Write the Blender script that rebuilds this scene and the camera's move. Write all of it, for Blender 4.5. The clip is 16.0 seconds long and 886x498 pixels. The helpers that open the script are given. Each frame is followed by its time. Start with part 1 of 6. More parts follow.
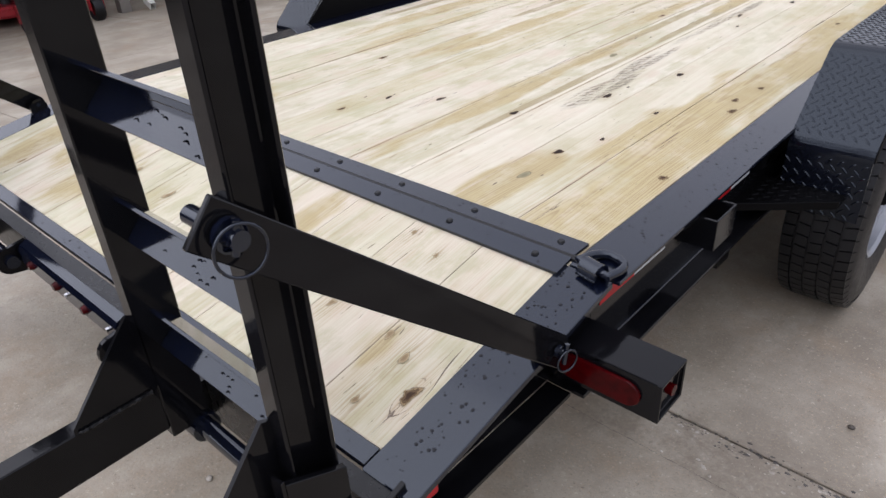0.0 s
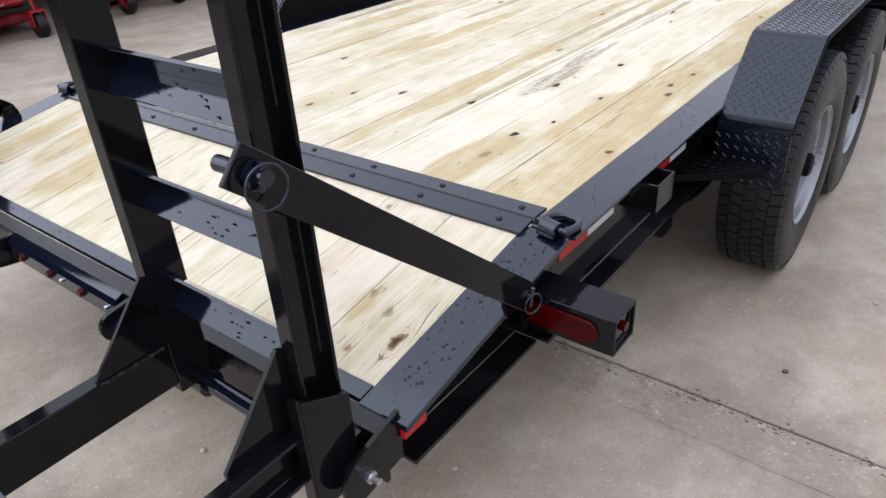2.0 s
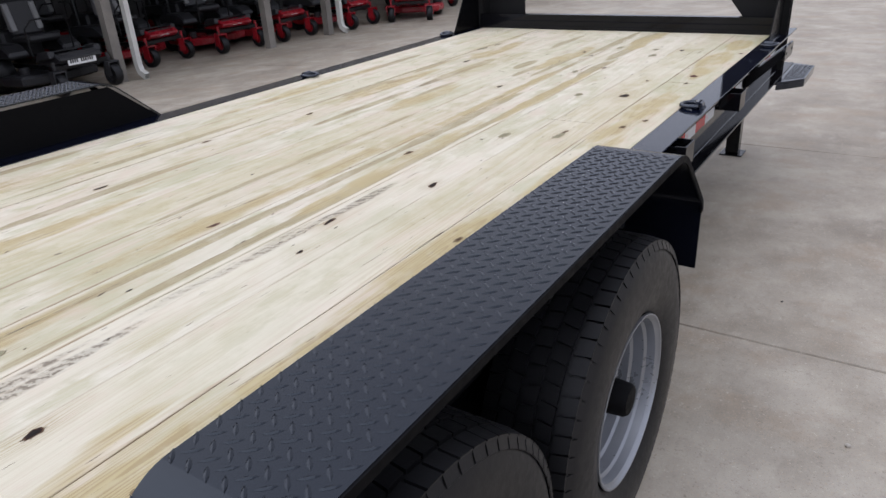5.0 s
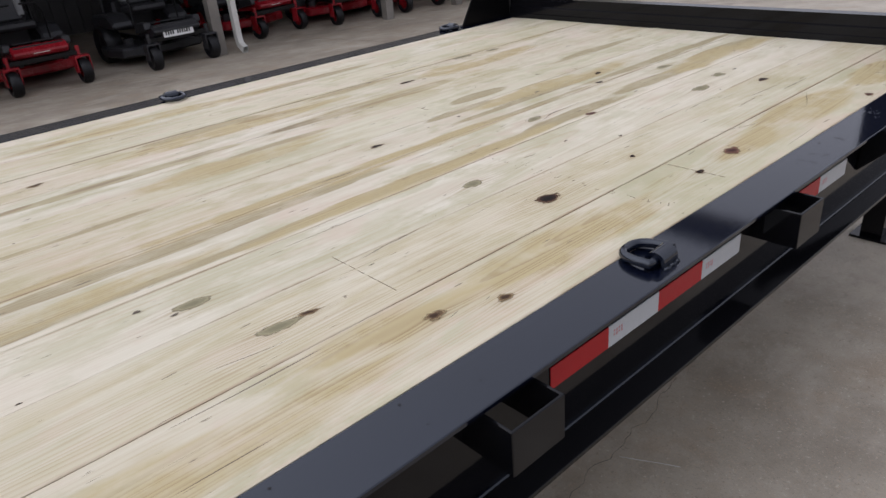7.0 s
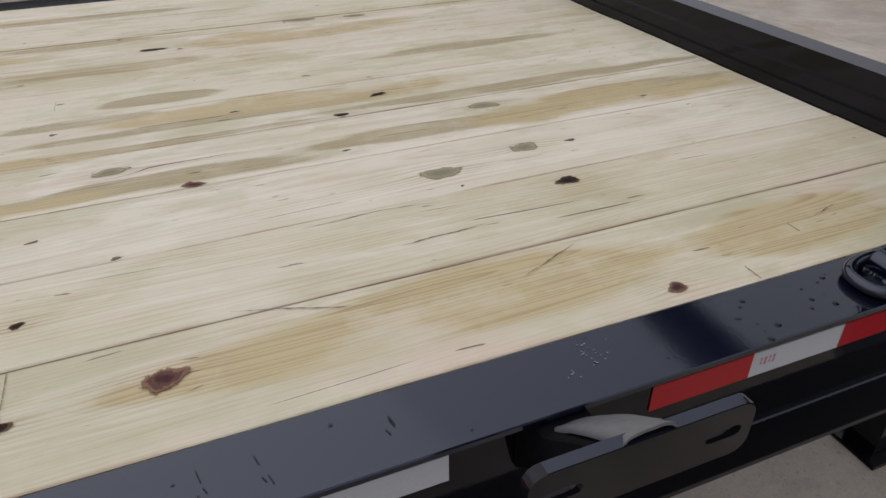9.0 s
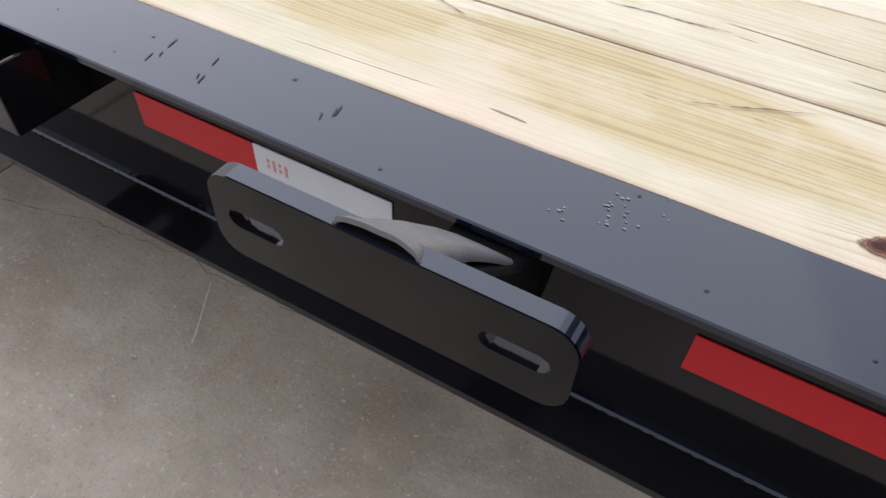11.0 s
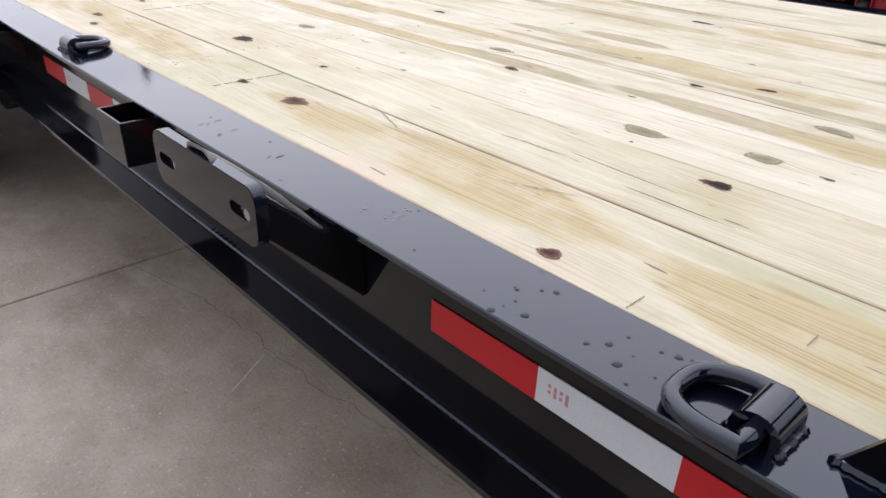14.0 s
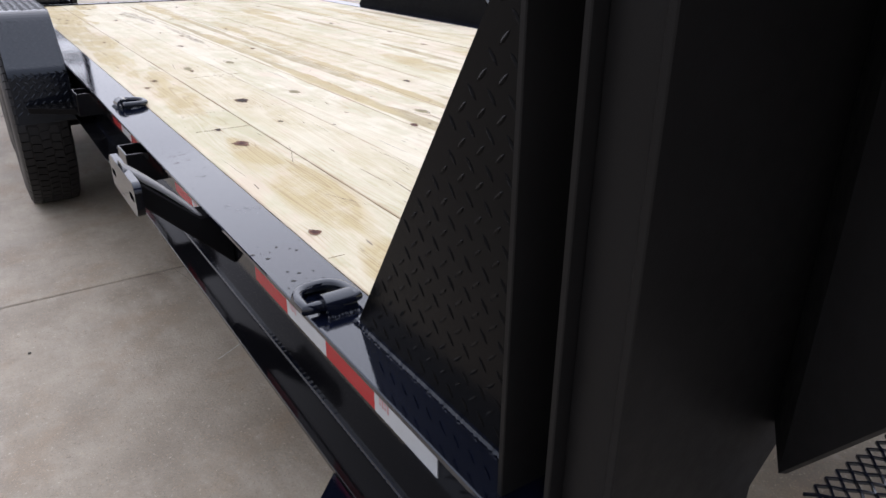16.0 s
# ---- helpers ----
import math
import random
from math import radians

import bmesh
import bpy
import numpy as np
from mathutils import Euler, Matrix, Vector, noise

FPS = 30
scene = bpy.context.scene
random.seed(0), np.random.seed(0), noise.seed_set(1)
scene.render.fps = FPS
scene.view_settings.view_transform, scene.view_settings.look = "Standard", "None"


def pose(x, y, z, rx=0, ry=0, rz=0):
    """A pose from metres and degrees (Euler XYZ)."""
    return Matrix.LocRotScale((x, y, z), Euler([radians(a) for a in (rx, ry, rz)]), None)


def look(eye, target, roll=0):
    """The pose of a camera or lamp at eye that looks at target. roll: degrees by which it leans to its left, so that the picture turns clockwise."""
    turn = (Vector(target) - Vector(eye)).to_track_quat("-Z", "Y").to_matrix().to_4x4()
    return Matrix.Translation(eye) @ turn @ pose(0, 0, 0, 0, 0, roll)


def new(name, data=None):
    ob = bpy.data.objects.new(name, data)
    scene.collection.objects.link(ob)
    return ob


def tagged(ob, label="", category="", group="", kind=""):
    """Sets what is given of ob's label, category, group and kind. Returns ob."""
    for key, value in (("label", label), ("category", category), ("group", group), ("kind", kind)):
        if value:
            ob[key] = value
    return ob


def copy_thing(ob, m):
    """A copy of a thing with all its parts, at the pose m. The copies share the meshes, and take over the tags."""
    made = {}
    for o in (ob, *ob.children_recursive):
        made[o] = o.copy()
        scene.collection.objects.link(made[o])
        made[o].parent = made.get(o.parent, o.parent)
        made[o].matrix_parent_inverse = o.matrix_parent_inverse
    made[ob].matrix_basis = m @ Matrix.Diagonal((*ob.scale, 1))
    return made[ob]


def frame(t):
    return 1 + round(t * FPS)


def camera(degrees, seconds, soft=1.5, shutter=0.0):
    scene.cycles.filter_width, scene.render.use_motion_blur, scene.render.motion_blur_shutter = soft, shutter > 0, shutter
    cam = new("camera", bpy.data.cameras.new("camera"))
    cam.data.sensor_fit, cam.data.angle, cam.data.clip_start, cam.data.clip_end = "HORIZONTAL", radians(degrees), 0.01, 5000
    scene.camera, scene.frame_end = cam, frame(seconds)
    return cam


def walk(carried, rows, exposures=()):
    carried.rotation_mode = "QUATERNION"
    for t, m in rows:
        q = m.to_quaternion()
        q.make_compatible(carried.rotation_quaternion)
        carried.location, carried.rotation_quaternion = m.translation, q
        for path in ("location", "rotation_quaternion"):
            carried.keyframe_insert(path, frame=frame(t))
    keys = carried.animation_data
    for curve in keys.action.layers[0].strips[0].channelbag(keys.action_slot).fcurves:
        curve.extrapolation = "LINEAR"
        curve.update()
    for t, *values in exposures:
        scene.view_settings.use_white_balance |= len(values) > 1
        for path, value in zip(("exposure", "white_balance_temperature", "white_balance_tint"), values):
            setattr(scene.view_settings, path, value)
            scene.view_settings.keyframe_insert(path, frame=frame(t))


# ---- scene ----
cam = camera(65.2, 16.0)
PATH = [
    (0, (1.553, -0.032, 1.445), (0.377, 1.214, 0.414), -3.2),
    (0.5, (1.6, -0.174, 1.445), (0.383, 1.051, 0.436), -3.0),
    (1, (1.595, -0.296, 1.46), (0.402, 0.984, 0.492), -2.8),
    (1.5, (1.6, -0.314, 1.452), (0.453, 0.997, 0.47), -2.8),
    (2, (1.638, -0.193, 1.445), (0.551, 1.147, 0.434), -3.5),
    (2.5, (1.694, 0.027, 1.448), (0.645, 1.413, 0.46), -3.7),
    (3, (1.684, 0.28, 1.438), (0.658, 1.687, 0.454), -3.7),
    (3.5, (1.676, 0.61, 1.441), (0.665, 2.043, 0.479), -3.5),
    (4, (1.714, 0.99, 1.462), (0.717, 2.461, 0.542), -3.7),
    (4.5, (1.69, 1.36, 1.434), (0.659, 2.834, 0.559), -3.7),
    (5, (1.661, 1.793, 1.411), (0.637, 3.289, 0.566), -3.6),
    (5.2, (1.672, 1.982, 1.398), (0.652, 3.481, 0.556), -3.7),
    (7.3, (1.504, 3.828, 1.288), (0.072, 4.865, 0.354), -3.0),
    (7.5, (1.471, 3.984, 1.281), (0.006, 4.946, 0.318), -1.1),
    (8, (1.487, 4.412, 1.257), (-0.048, 5.202, 0.247), -2.6),
    (8.5, (1.518, 4.81, 1.258), (-0.083, 5.379, 0.202), -3.5),
    (9, (1.476, 5.173, 1.248), (-0.077, 5.794, 0.151), -0.6),
    (9.5, (1.475, 5.376, 1.193), (-0.024, 5.632, -0.106), -0.5),
    (10, (1.426, 5.493, 1.112), (0.1, 5.191, -0.355), -2.9),
    (10.2, (1.37, 5.522, 1.1), (0.153, 5.082, -0.425), -2.7),
    (12.5, (1.397, 5.674, 1.011), (0.126, 4.789, -0.255), 2.3),
    (13, (1.413, 5.712, 1.025), (0.118, 4.768, -0.173), 2.5),
    (13.5, (1.421, 5.89, 1.023), (0.144, 4.766, -0.028), 1.2),
    (14, (1.443, 6.096, 1.069), (0.239, 4.821, 0.105), 1.8),
    (14.5, (1.406, 6.237, 1.065), (0.441, 4.744, 0.148), 2.1),
    (15, (1.375, 6.379, 1.102), (0.483, 4.844, 0.182), 1.0),
    (15.5, (1.407, 6.611, 1.127), (0.482, 5.071, 0.248), 0.4),
    (16, (1.356, 6.764, 1.197), (0.35, 5.247, 0.367), 0.3),
]
# seconds, stops, kelvin, tint
EXPOSURES = [(0, 0.53, 6530, 10), (1, 0.78, 6430, 10), (1.5, 0.81, 6400, 10), (2, 0.80, 6390, 10), (3, 0.57, 6370, 10), (4, 0.34, 6340, 9), (5.2, 0.35, 6330, 9),
             (7.5, 0.0, 6600, 10), (9, -0.12, 6700, 9), (9.5, 0, 6780, 8), (10.2, 0.3, 6700, 9), (12.3, 1.10, 6570, 10), (12.6, 1.07, 6570, 10),
             (13, 0.96, 6550, 10), (13.5, 0.80, 6590, 10), (14.5, 0.46, 6640, 10), (15, 0.38, 6580, 10), (15.5, 0.48, 6580, 10), (16, 0.60, 6570, 10)]
walk(cam, [(t, look(e, g, r)) for t, e, g, r in PATH], EXPOSURES)

# ---- light ----
world = bpy.data.worlds.new("overcast_sky")
scene.world = world
world.use_nodes = True
wn, wl = world.node_tree.nodes, world.node_tree.links
wn.clear()
sky = wn.new("ShaderNodeTexSky")
sky.sky_type = "NISHITA"
sky.sun_disc = False
sky.sun_elevation = radians(52)
sky.sun_rotation = radians(214)
sky.air_density, sky.dust_density, sky.ozone_density = 1.2, 1.5, 1.5
soft_sky = wn.new("ShaderNodeHueSaturation")
soft_sky.inputs["Saturation"].default_value = 0.80
bg = wn.new("ShaderNodeBackground")
bg.inputs["Strength"].default_value = 0.008
cloud = wn.new("ShaderNodeBackground")
cloud.inputs["Strength"].default_value = 1.0
up_vec = wn.new("ShaderNodeTexCoord")
up_sep = wn.new("ShaderNodeSeparateXYZ")
up_ramp = wn.new("ShaderNodeValToRGB")       # overcast: brighter overhead than at the horizon
up_ramp.color_ramp.elements[0].position, up_ramp.color_ramp.elements[0].color = 0.0, (0.56, 0.57, 0.66, 1)
up_ramp.color_ramp.elements[1].position, up_ramp.color_ramp.elements[1].color = 1.0, (1.08, 1.098, 1.29, 1)
middle = up_ramp.color_ramp.elements.new(0.32)
middle.color = (0.80, 0.814, 0.952, 1)
wl.new(up_vec.outputs["Generated"], up_sep.inputs[0])
wl.new(up_sep.outputs["Z"], up_ramp.inputs["Fac"])
toward = wn.new("ShaderNodeVectorMath")       # thinner cloud on the side of the hidden sun
toward.operation = "DOT_PRODUCT"
toward.inputs[1].default_value = Vector((-0.5, -0.75, 0.45)).normalized()
wl.new(up_vec.outputs["Generated"], toward.inputs[0])
glow = wn.new("ShaderNodeMapRange")
glow.interpolation_type = "SMOOTHSTEP"
glow.inputs["From Min"].default_value, glow.inputs["From Max"].default_value = -0.1, 1.0
glow.inputs["To Min"].default_value, glow.inputs["To Max"].default_value = 0.72, 1.42
wl.new(toward.outputs["Value"], glow.inputs["Value"])
lit = wn.new("ShaderNodeVectorMath")
lit.operation = "SCALE"
wl.new(up_ramp.outputs["Color"], lit.inputs[0])
wl.new(glow.outputs["Result"], lit.inputs["Scale"])
wl.new(lit.outputs["Vector"], cloud.inputs["Color"])
both = wn.new("ShaderNodeAddShader")
wout = wn.new("ShaderNodeOutputWorld")
wl.new(sky.outputs["Color"], soft_sky.inputs["Color"])
wl.new(soft_sky.outputs["Color"], bg.inputs["Color"])
wl.new(bg.outputs["Background"], both.inputs[0])
wl.new(cloud.outputs["Background"], both.inputs[1])
wl.new(both.outputs["Shader"], wout.inputs["Surface"])

sun_data = bpy.data.lights.new("sun", "SUN")
sun_data.energy = 0.35
sun_data.angle = radians(90)
sun_data.color = (1.0, 0.985, 0.97)
sun = new("sun", sun_data)
sun.matrix_world = look((-3.0, -1.2, 9), (0, 3.5, 0))


# ---- materials ----
def material(name):
    m = bpy.data.materials.new(name)
    m.use_nodes = True
    nt = m.node_tree
    return m, nt, nt.nodes["Principled BSDF"]


def node(nt, kind, **values):
    n = nt.nodes.new(kind)
    for key, value in values.items():
        n.inputs[key].default_value = value
    return n


def ramp(nt, source, *stops):
    r = nt.nodes.new("ShaderNodeValToRGB")
    e = r.color_ramp.elements
    while len(e) < len(stops):
        e.new(0.5)
    for el, (pos, col) in zip(e, stops):
        el.position = pos
        el.color = (*col, 1) if len(col) == 3 else col
    nt.links.new(source, r.inputs["Fac"])
    return r.outputs["Color"]


def grey(v):
    return (v, v, v)


def noise_on(nt, scale, detail=4.0, rough=0.55, stretch=None, coords="Object"):
    tc = nt.nodes.new("ShaderNodeTexCoord")
    out = tc.outputs[coords]
    if stretch:
        mp = nt.nodes.new("ShaderNodeMapping")
        mp.inputs["Scale"].default_value = stretch
        nt.links.new(out, mp.inputs["Vector"])
        out = mp.outputs["Vector"]
    n = node(nt, "ShaderNodeTexNoise", Scale=scale, Detail=detail, Roughness=rough)
    nt.links.new(out, n.inputs["Vector"])
    return n.outputs["Fac"]


def bump(nt, bsdf, height, strength, distance, normal=None):
    b = node(nt, "ShaderNodeBump", Strength=strength, Distance=distance)
    nt.links.new(height, b.inputs["Height"])
    if normal:
        nt.links.new(normal, b.inputs["Normal"])
    nt.links.new(b.outputs["Normal"], bsdf.inputs["Normal"])
    return b.outputs["Normal"]


def mix(nt, fac, a, b, blend="MIX"):
    m = nt.nodes.new("ShaderNodeMix")
    m.data_type, m.blend_type = "RGBA", blend
    for src, key in ((fac, 0), (a, 6), (b, 7)):
        if isinstance(src, bpy.types.NodeSocket):
            nt.links.new(src, m.inputs[key])
        else:
            m.inputs[key].default_value = src if key == 0 else (*src, 1)
    return m.outputs[2]


def math_node(nt, op, a, b=0.0):
    m = nt.nodes.new("ShaderNodeMath")
    m.operation = op
    for src, key in ((a, 0), (b, 1)):
        if isinstance(src, bpy.types.NodeSocket):
            nt.links.new(src, m.inputs[key])
        else:
            m.inputs[key].default_value = src
    return m.outputs[0]


def paint(name, base, rough, speck=0.25, orange=0.15, metallic=0.0, gloss=0.5, sheen=(1.0, 1.0, 1.0)):
    m, nt, b = material(name)
    n1 = noise_on(nt, 2.3, 5)
    n2 = noise_on(nt, 60, 3)
    dark, light = tuple(c * (1 - speck) for c in base), tuple(c * (1 + speck) for c in base)
    nt.links.new(ramp(nt, n1, (0.3, dark), (0.7, light)), b.inputs["Base Color"])
    mixed = math_node(nt, "ADD", math_node(nt, "MULTIPLY", n1, 0.6), math_node(nt, "MULTIPLY", n2, 0.4))
    nt.links.new(ramp(nt, mixed, (0.3, grey(rough * 0.7)), (0.75, grey(min(1, rough * 1.5)))), b.inputs["Roughness"])
    b.inputs["Metallic"].default_value = metallic
    b.inputs["Specular IOR Level"].default_value = gloss
    b.inputs["Specular Tint"].default_value = (*sheen, 1)
    bump(nt, b, noise_on(nt, 220, 2), orange, 0.0006)
    return m


# here and in TREAD_PAINT, the reflected sky's blue is put into base and sheen
BLACK = paint("black_gloss_paint", (0.0028, 0.0040, 0.0100), 0.07, 0.25, 0.08, gloss=0.66, sheen=(0.86, 0.93, 1.0))
# same paint as BLACK, reflections turned down so upright faces stay dark
BLACK_SIDE = paint("dimmed_black_paint", (0.0046, 0.0046, 0.0056), 0.065, 0.25, 0.06, gloss=0.22)
BLACK_DULL = paint("black_satin_paint", (0.004, 0.004, 0.0045), 0.30, gloss=0.3)
TREAD_PAINT = paint("black_painted_tread_plate", (0.0036, 0.0044, 0.0080), 0.13, orange=0.06, gloss=0.43, sheen=(0.80, 0.90, 1.0))
# TREAD_PAINT again, reflections turned down to keep wings and steps dark
TREAD_SIDE = paint("dimmed_tread_paint", (0.0036, 0.0036, 0.0040), 0.20, gloss=0.06)
BARE_WELD = paint("grey_bare_weld", (0.082, 0.084, 0.086), 0.30, 0.6, 0.5, 0.25)
RUBBER = paint("tyre_rubber", (0.0075, 0.0075, 0.0085), 0.40, 0.35, 0.5, gloss=0.27)
# base raised to lift the front rack's shaded black, reflections turned down
LIFTED_BLACK = paint("lifted_black_paint", (0.0120, 0.0117, 0.0117), 0.45, gloss=0.08)
# hardly reflects; also put where only shade makes a part dark
MATTE_BLACK = paint("matte_black_paint", (0.004, 0.004, 0.0045), 0.6, gloss=0.06)
SILVER = paint("silver_wheel_paint", (0.27, 0.28, 0.30), 0.30, 0.2, 0.2, 0.6)
STEEL = paint("zinc_plated_steel", (0.55, 0.55, 0.56), 0.28, 0.1, 0.2, 1.0)
RED_PAINT = paint("red_machine_paint", (0.26, 0.010, 0.017), 0.25)
WHITE_PAINT = paint("white_machine_paint", (0.72, 0.72, 0.70), 0.35, 0.08)
GREY_PLASTIC = paint("dark_grey_plastic", (0.018, 0.018, 0.02), 0.5)
SEAT_VINYL = paint("light_grey_vinyl", (0.18, 0.18, 0.18), 0.5)
DOWNSPOUT_PAINT = paint("off_white_sheet_metal", (0.55, 0.54, 0.50), 0.4, 0.12)
# inside walls and ceiling, near black so the bay's shade is partly colour
SHED_DARK = paint("shade_dark_steel", (0.03, 0.027, 0.026), 0.5)
POST_TIMBER = paint("weathered_timber", (0.17, 0.155, 0.135), 0.7, 0.3)


def red_lens():
    m, nt, b = material("red_lamp_lens")
    n = noise_on(nt, 40, 2)
    nt.links.new(ramp(nt, n, (0.3, (0.026, 0.0007, 0.0012)), (0.7, (0.056, 0.0011, 0.0018))), b.inputs["Base Color"])
    b.inputs["Roughness"].default_value = 0.16
    b.inputs["Specular IOR Level"].default_value = 0.12
    return m


RED_LENS = red_lens()


def tape(name, base):
    m, nt, b = material(name)
    tc = nt.nodes.new("ShaderNodeTexCoord")
    v = node(nt, "ShaderNodeTexVoronoi", Scale=420)
    nt.links.new(tc.outputs["Object"], v.inputs["Vector"])
    d = noise_on(nt, 14, 4)
    fine = ramp(nt, v.outputs["Distance"], (0.0, tuple(c * 1.03 for c in base)), (0.6, tuple(c * 0.94 for c in base)))
    nt.links.new(mix(nt, math_node(nt, "MULTIPLY", d, 0.25), fine, tuple(c * 0.55 for c in base)), b.inputs["Base Color"])
    b.inputs["Specular IOR Level"].default_value = 0.22
    b.inputs["Roughness"].default_value = 0.22
    return m


RED_TAPE = tape("red_reflective_tape", (0.40, 0.011, 0.016))
WHITE_TAPE = tape("white_reflective_tape", (0.50, 0.52, 0.535))
FAINT_INK = paint("faded_red_ink", (0.42, 0.17, 0.17), 0.5)


def wood():
    """Pressure-treated pine: growth rings cut from a log, tan heartwood, olive treatment and grey mill marks over it."""
    m, nt, b = material("treated_pine")
    info = nt.nodes.new("ShaderNodeObjectInfo")
    tc = nt.nodes.new("ShaderNodeTexCoord")
    sep = nt.nodes.new("ShaderNodeSeparateXYZ")
    nt.links.new(tc.outputs["Object"], sep.inputs[0])
    one = info.outputs["Random"]
    two = math_node(nt, "FRACT", math_node(nt, "MULTIPLY", one, 7.3))
    three = math_node(nt, "FRACT", math_node(nt, "MULTIPLY", one, 23.7))

    def attr(key):
        a = nt.nodes.new("ShaderNodeAttribute")
        a.attribute_name = key
        return a.outputs["Fac"]

    g, ring, heart, stain, rim, halo, strip, bleach = (attr(k) for k in ("grain", "ring", "heart", "stain", "rim", "halo", "strip", "bleach"))

    def field(gs, ys, detail, rough, along=None):
        c = nt.nodes.new("ShaderNodeCombineXYZ")
        nt.links.new(math_node(nt, "MULTIPLY", g if along is None else along, gs), c.inputs[0])
        nt.links.new(math_node(nt, "MULTIPLY", sep.outputs["Y"], ys), c.inputs[1])
        nt.links.new(math_node(nt, "MULTIPLY", one, 37.0), c.inputs[2])
        n = node(nt, "ShaderNodeTexNoise", Scale=1.0, Detail=detail, Roughness=rough)
        nt.links.new(c.outputs[0], n.inputs["Vector"])
        return n.outputs["Fac"]

    def times(a, c):
        return math_node(nt, "MULTIPLY", a, c)

    broad = field(12, 2.3, 4.0, 0.6)
    stripe = field(26, 1.0, 4.0, 0.6)
    patch = field(8, 3.2, 4.0, 0.65)
    fibre = field(900, 9, 2.0, 0.6)
    dash = field(150, 13, 2.0, 0.6)
    check = field(170, 2.2, 2.0, 0.5)
    cloudy = noise_on(nt, 9, 5, 0.65)
    smudge = noise_on(nt, 3.1, 6, 0.6, (1.0, 0.55, 1.0))
    # late wood: thin lines that darken slowly and stop sharply
    spaced = field(60, 1.2, 2.0, 0.5, ring)
    phase = math_node(nt, "FRACT", math_node(nt, "ADD", times(ring, 150.0), times(spaced, 3.4)))
    late = ramp(nt, phase, (0.0, grey(0.25)), (0.10, grey(0)), (0.52, grey(0.06)), (0.90, grey(1)), (0.985, grey(0.9)))
    late_amount = times(late, times(ramp(nt, stripe, (0.36, grey(0.25)), (0.60, grey(1))), ramp(nt, patch, (0.36, grey(0.3)), (0.60, grey(1)))))
    base = ramp(nt, spaced, (0.30, (0.535, 0.486, 0.360)), (0.50, (0.595, 0.551, 0.428)), (0.70, (0.645, 0.603, 0.487)))
    base = mix(nt, ramp(nt, two, (0.35, grey(0)), (0.9, grey(0.5))), base, (0.575, 0.475, 0.365))
    base = mix(nt, ramp(nt, three, (0.45, grey(0)), (0.85, grey(0.5))), base, (0.52, 0.495, 0.33))
    base = mix(nt, ramp(nt, patch, (0.50, grey(0)), (0.62, grey(0.7))), base, (0.455, 0.435, 0.285))
    base = mix(nt, ramp(nt, smudge, (0.54, grey(0)), (0.66, grey(0.75))), base, (0.42, 0.40, 0.25))
    base = mix(nt, ramp(nt, smudge, (0.32, grey(0.55)), (0.44, grey(0))), base, (0.59, 0.49, 0.39))
    mottle = noise_on(nt, 13, 5, 0.62, (1.0, 0.42, 1.0))
    base = mix(nt, ramp(nt, mottle, (0.52, grey(0)), (0.62, grey(0.62))), base, (0.41, 0.385, 0.235))
    base = mix(nt, ramp(nt, mottle, (0.34, grey(0.5)), (0.46, grey(0))), base, (0.565, 0.445, 0.345))
    streak = field(70, 0.7, 3.0, 0.6)
    base = mix(nt, times(ramp(nt, streak, (0.57, grey(0)), (0.68, grey(0.36))), ramp(nt, cloudy, (0.46, grey(0.0)), (0.60, grey(1)))), base, (0.44, 0.34, 0.22))
    base = mix(nt, ramp(nt, streak, (0.32, grey(0.4)), (0.48, grey(0))), base, (0.61, 0.57, 0.455))
    # olive and tan bands that run with the grain, ragged at their ends
    olive = mix(nt, late, (0.455, 0.415, 0.245), (0.33, 0.27, 0.135))
    ragged_end = ramp(nt, cloudy, (0.34, grey(0.35)), (0.56, grey(1)))
    band = math_node(nt, "MAXIMUM", ramp(nt, broad, (0.575, grey(0)), (0.66, grey(0.62))), ramp(nt, stripe, (0.60, grey(0)), (0.70, grey(0.34))))
    base = mix(nt, times(band, ragged_end), base, olive)
    # brown-olive strips along some edges, with a bleached arris beside them
    torn_strip = ramp(nt, math_node(nt, "ADD", times(strip, 0.8), times(math_node(nt, "ADD", streak, cloudy), 0.40)), (0.52, grey(0)), (0.86, grey(0.95)))
    base = mix(nt, times(times(ramp(nt, strip, (0.0, grey(0)), (0.2, grey(1))), torn_strip), ramp(nt, mottle, (0.30, grey(0.45)), (0.5, grey(1)))), base,
               mix(nt, late, (0.365, 0.313, 0.178), (0.22, 0.168, 0.088)))
    base = mix(nt, times(bleach, ramp(nt, cloudy, (0.30, grey(0.4)), (0.52, grey(0.95)))), base, (0.655, 0.598, 0.472))
    base = mix(nt, times(late_amount, 0.41), base, (0.43, 0.30, 0.18))
    tan = mix(nt, times(late, ramp(nt, stripe, (0.32, grey(0.35)), (0.6, grey(1)))), (0.445, 0.362, 0.188), (0.30, 0.215, 0.098))
    uneven = ramp(nt, math_node(nt, "ADD", times(field(30, 2.5, 3.0, 0.6), 0.45), times(cloudy, 0.55)), (0.36, grey(0.45)), (0.50, grey(1)))
    torn = math_node(nt, "ADD", times(heart, 0.75), times(math_node(nt, "ADD", streak, mottle), 0.42))
    base = mix(nt, times(times(ramp(nt, heart, (0.0, grey(0)), (0.25, grey(1))), ramp(nt, torn, (0.50, grey(0)), (1.06, grey(0.92)))), uneven), base, tan)
    # darkened wood that swirls round the knots
    swirl = math_node(nt, "ADD", times(late, 0.75), 0.12)
    base = mix(nt, times(halo, swirl), base, (0.30, 0.215, 0.105))
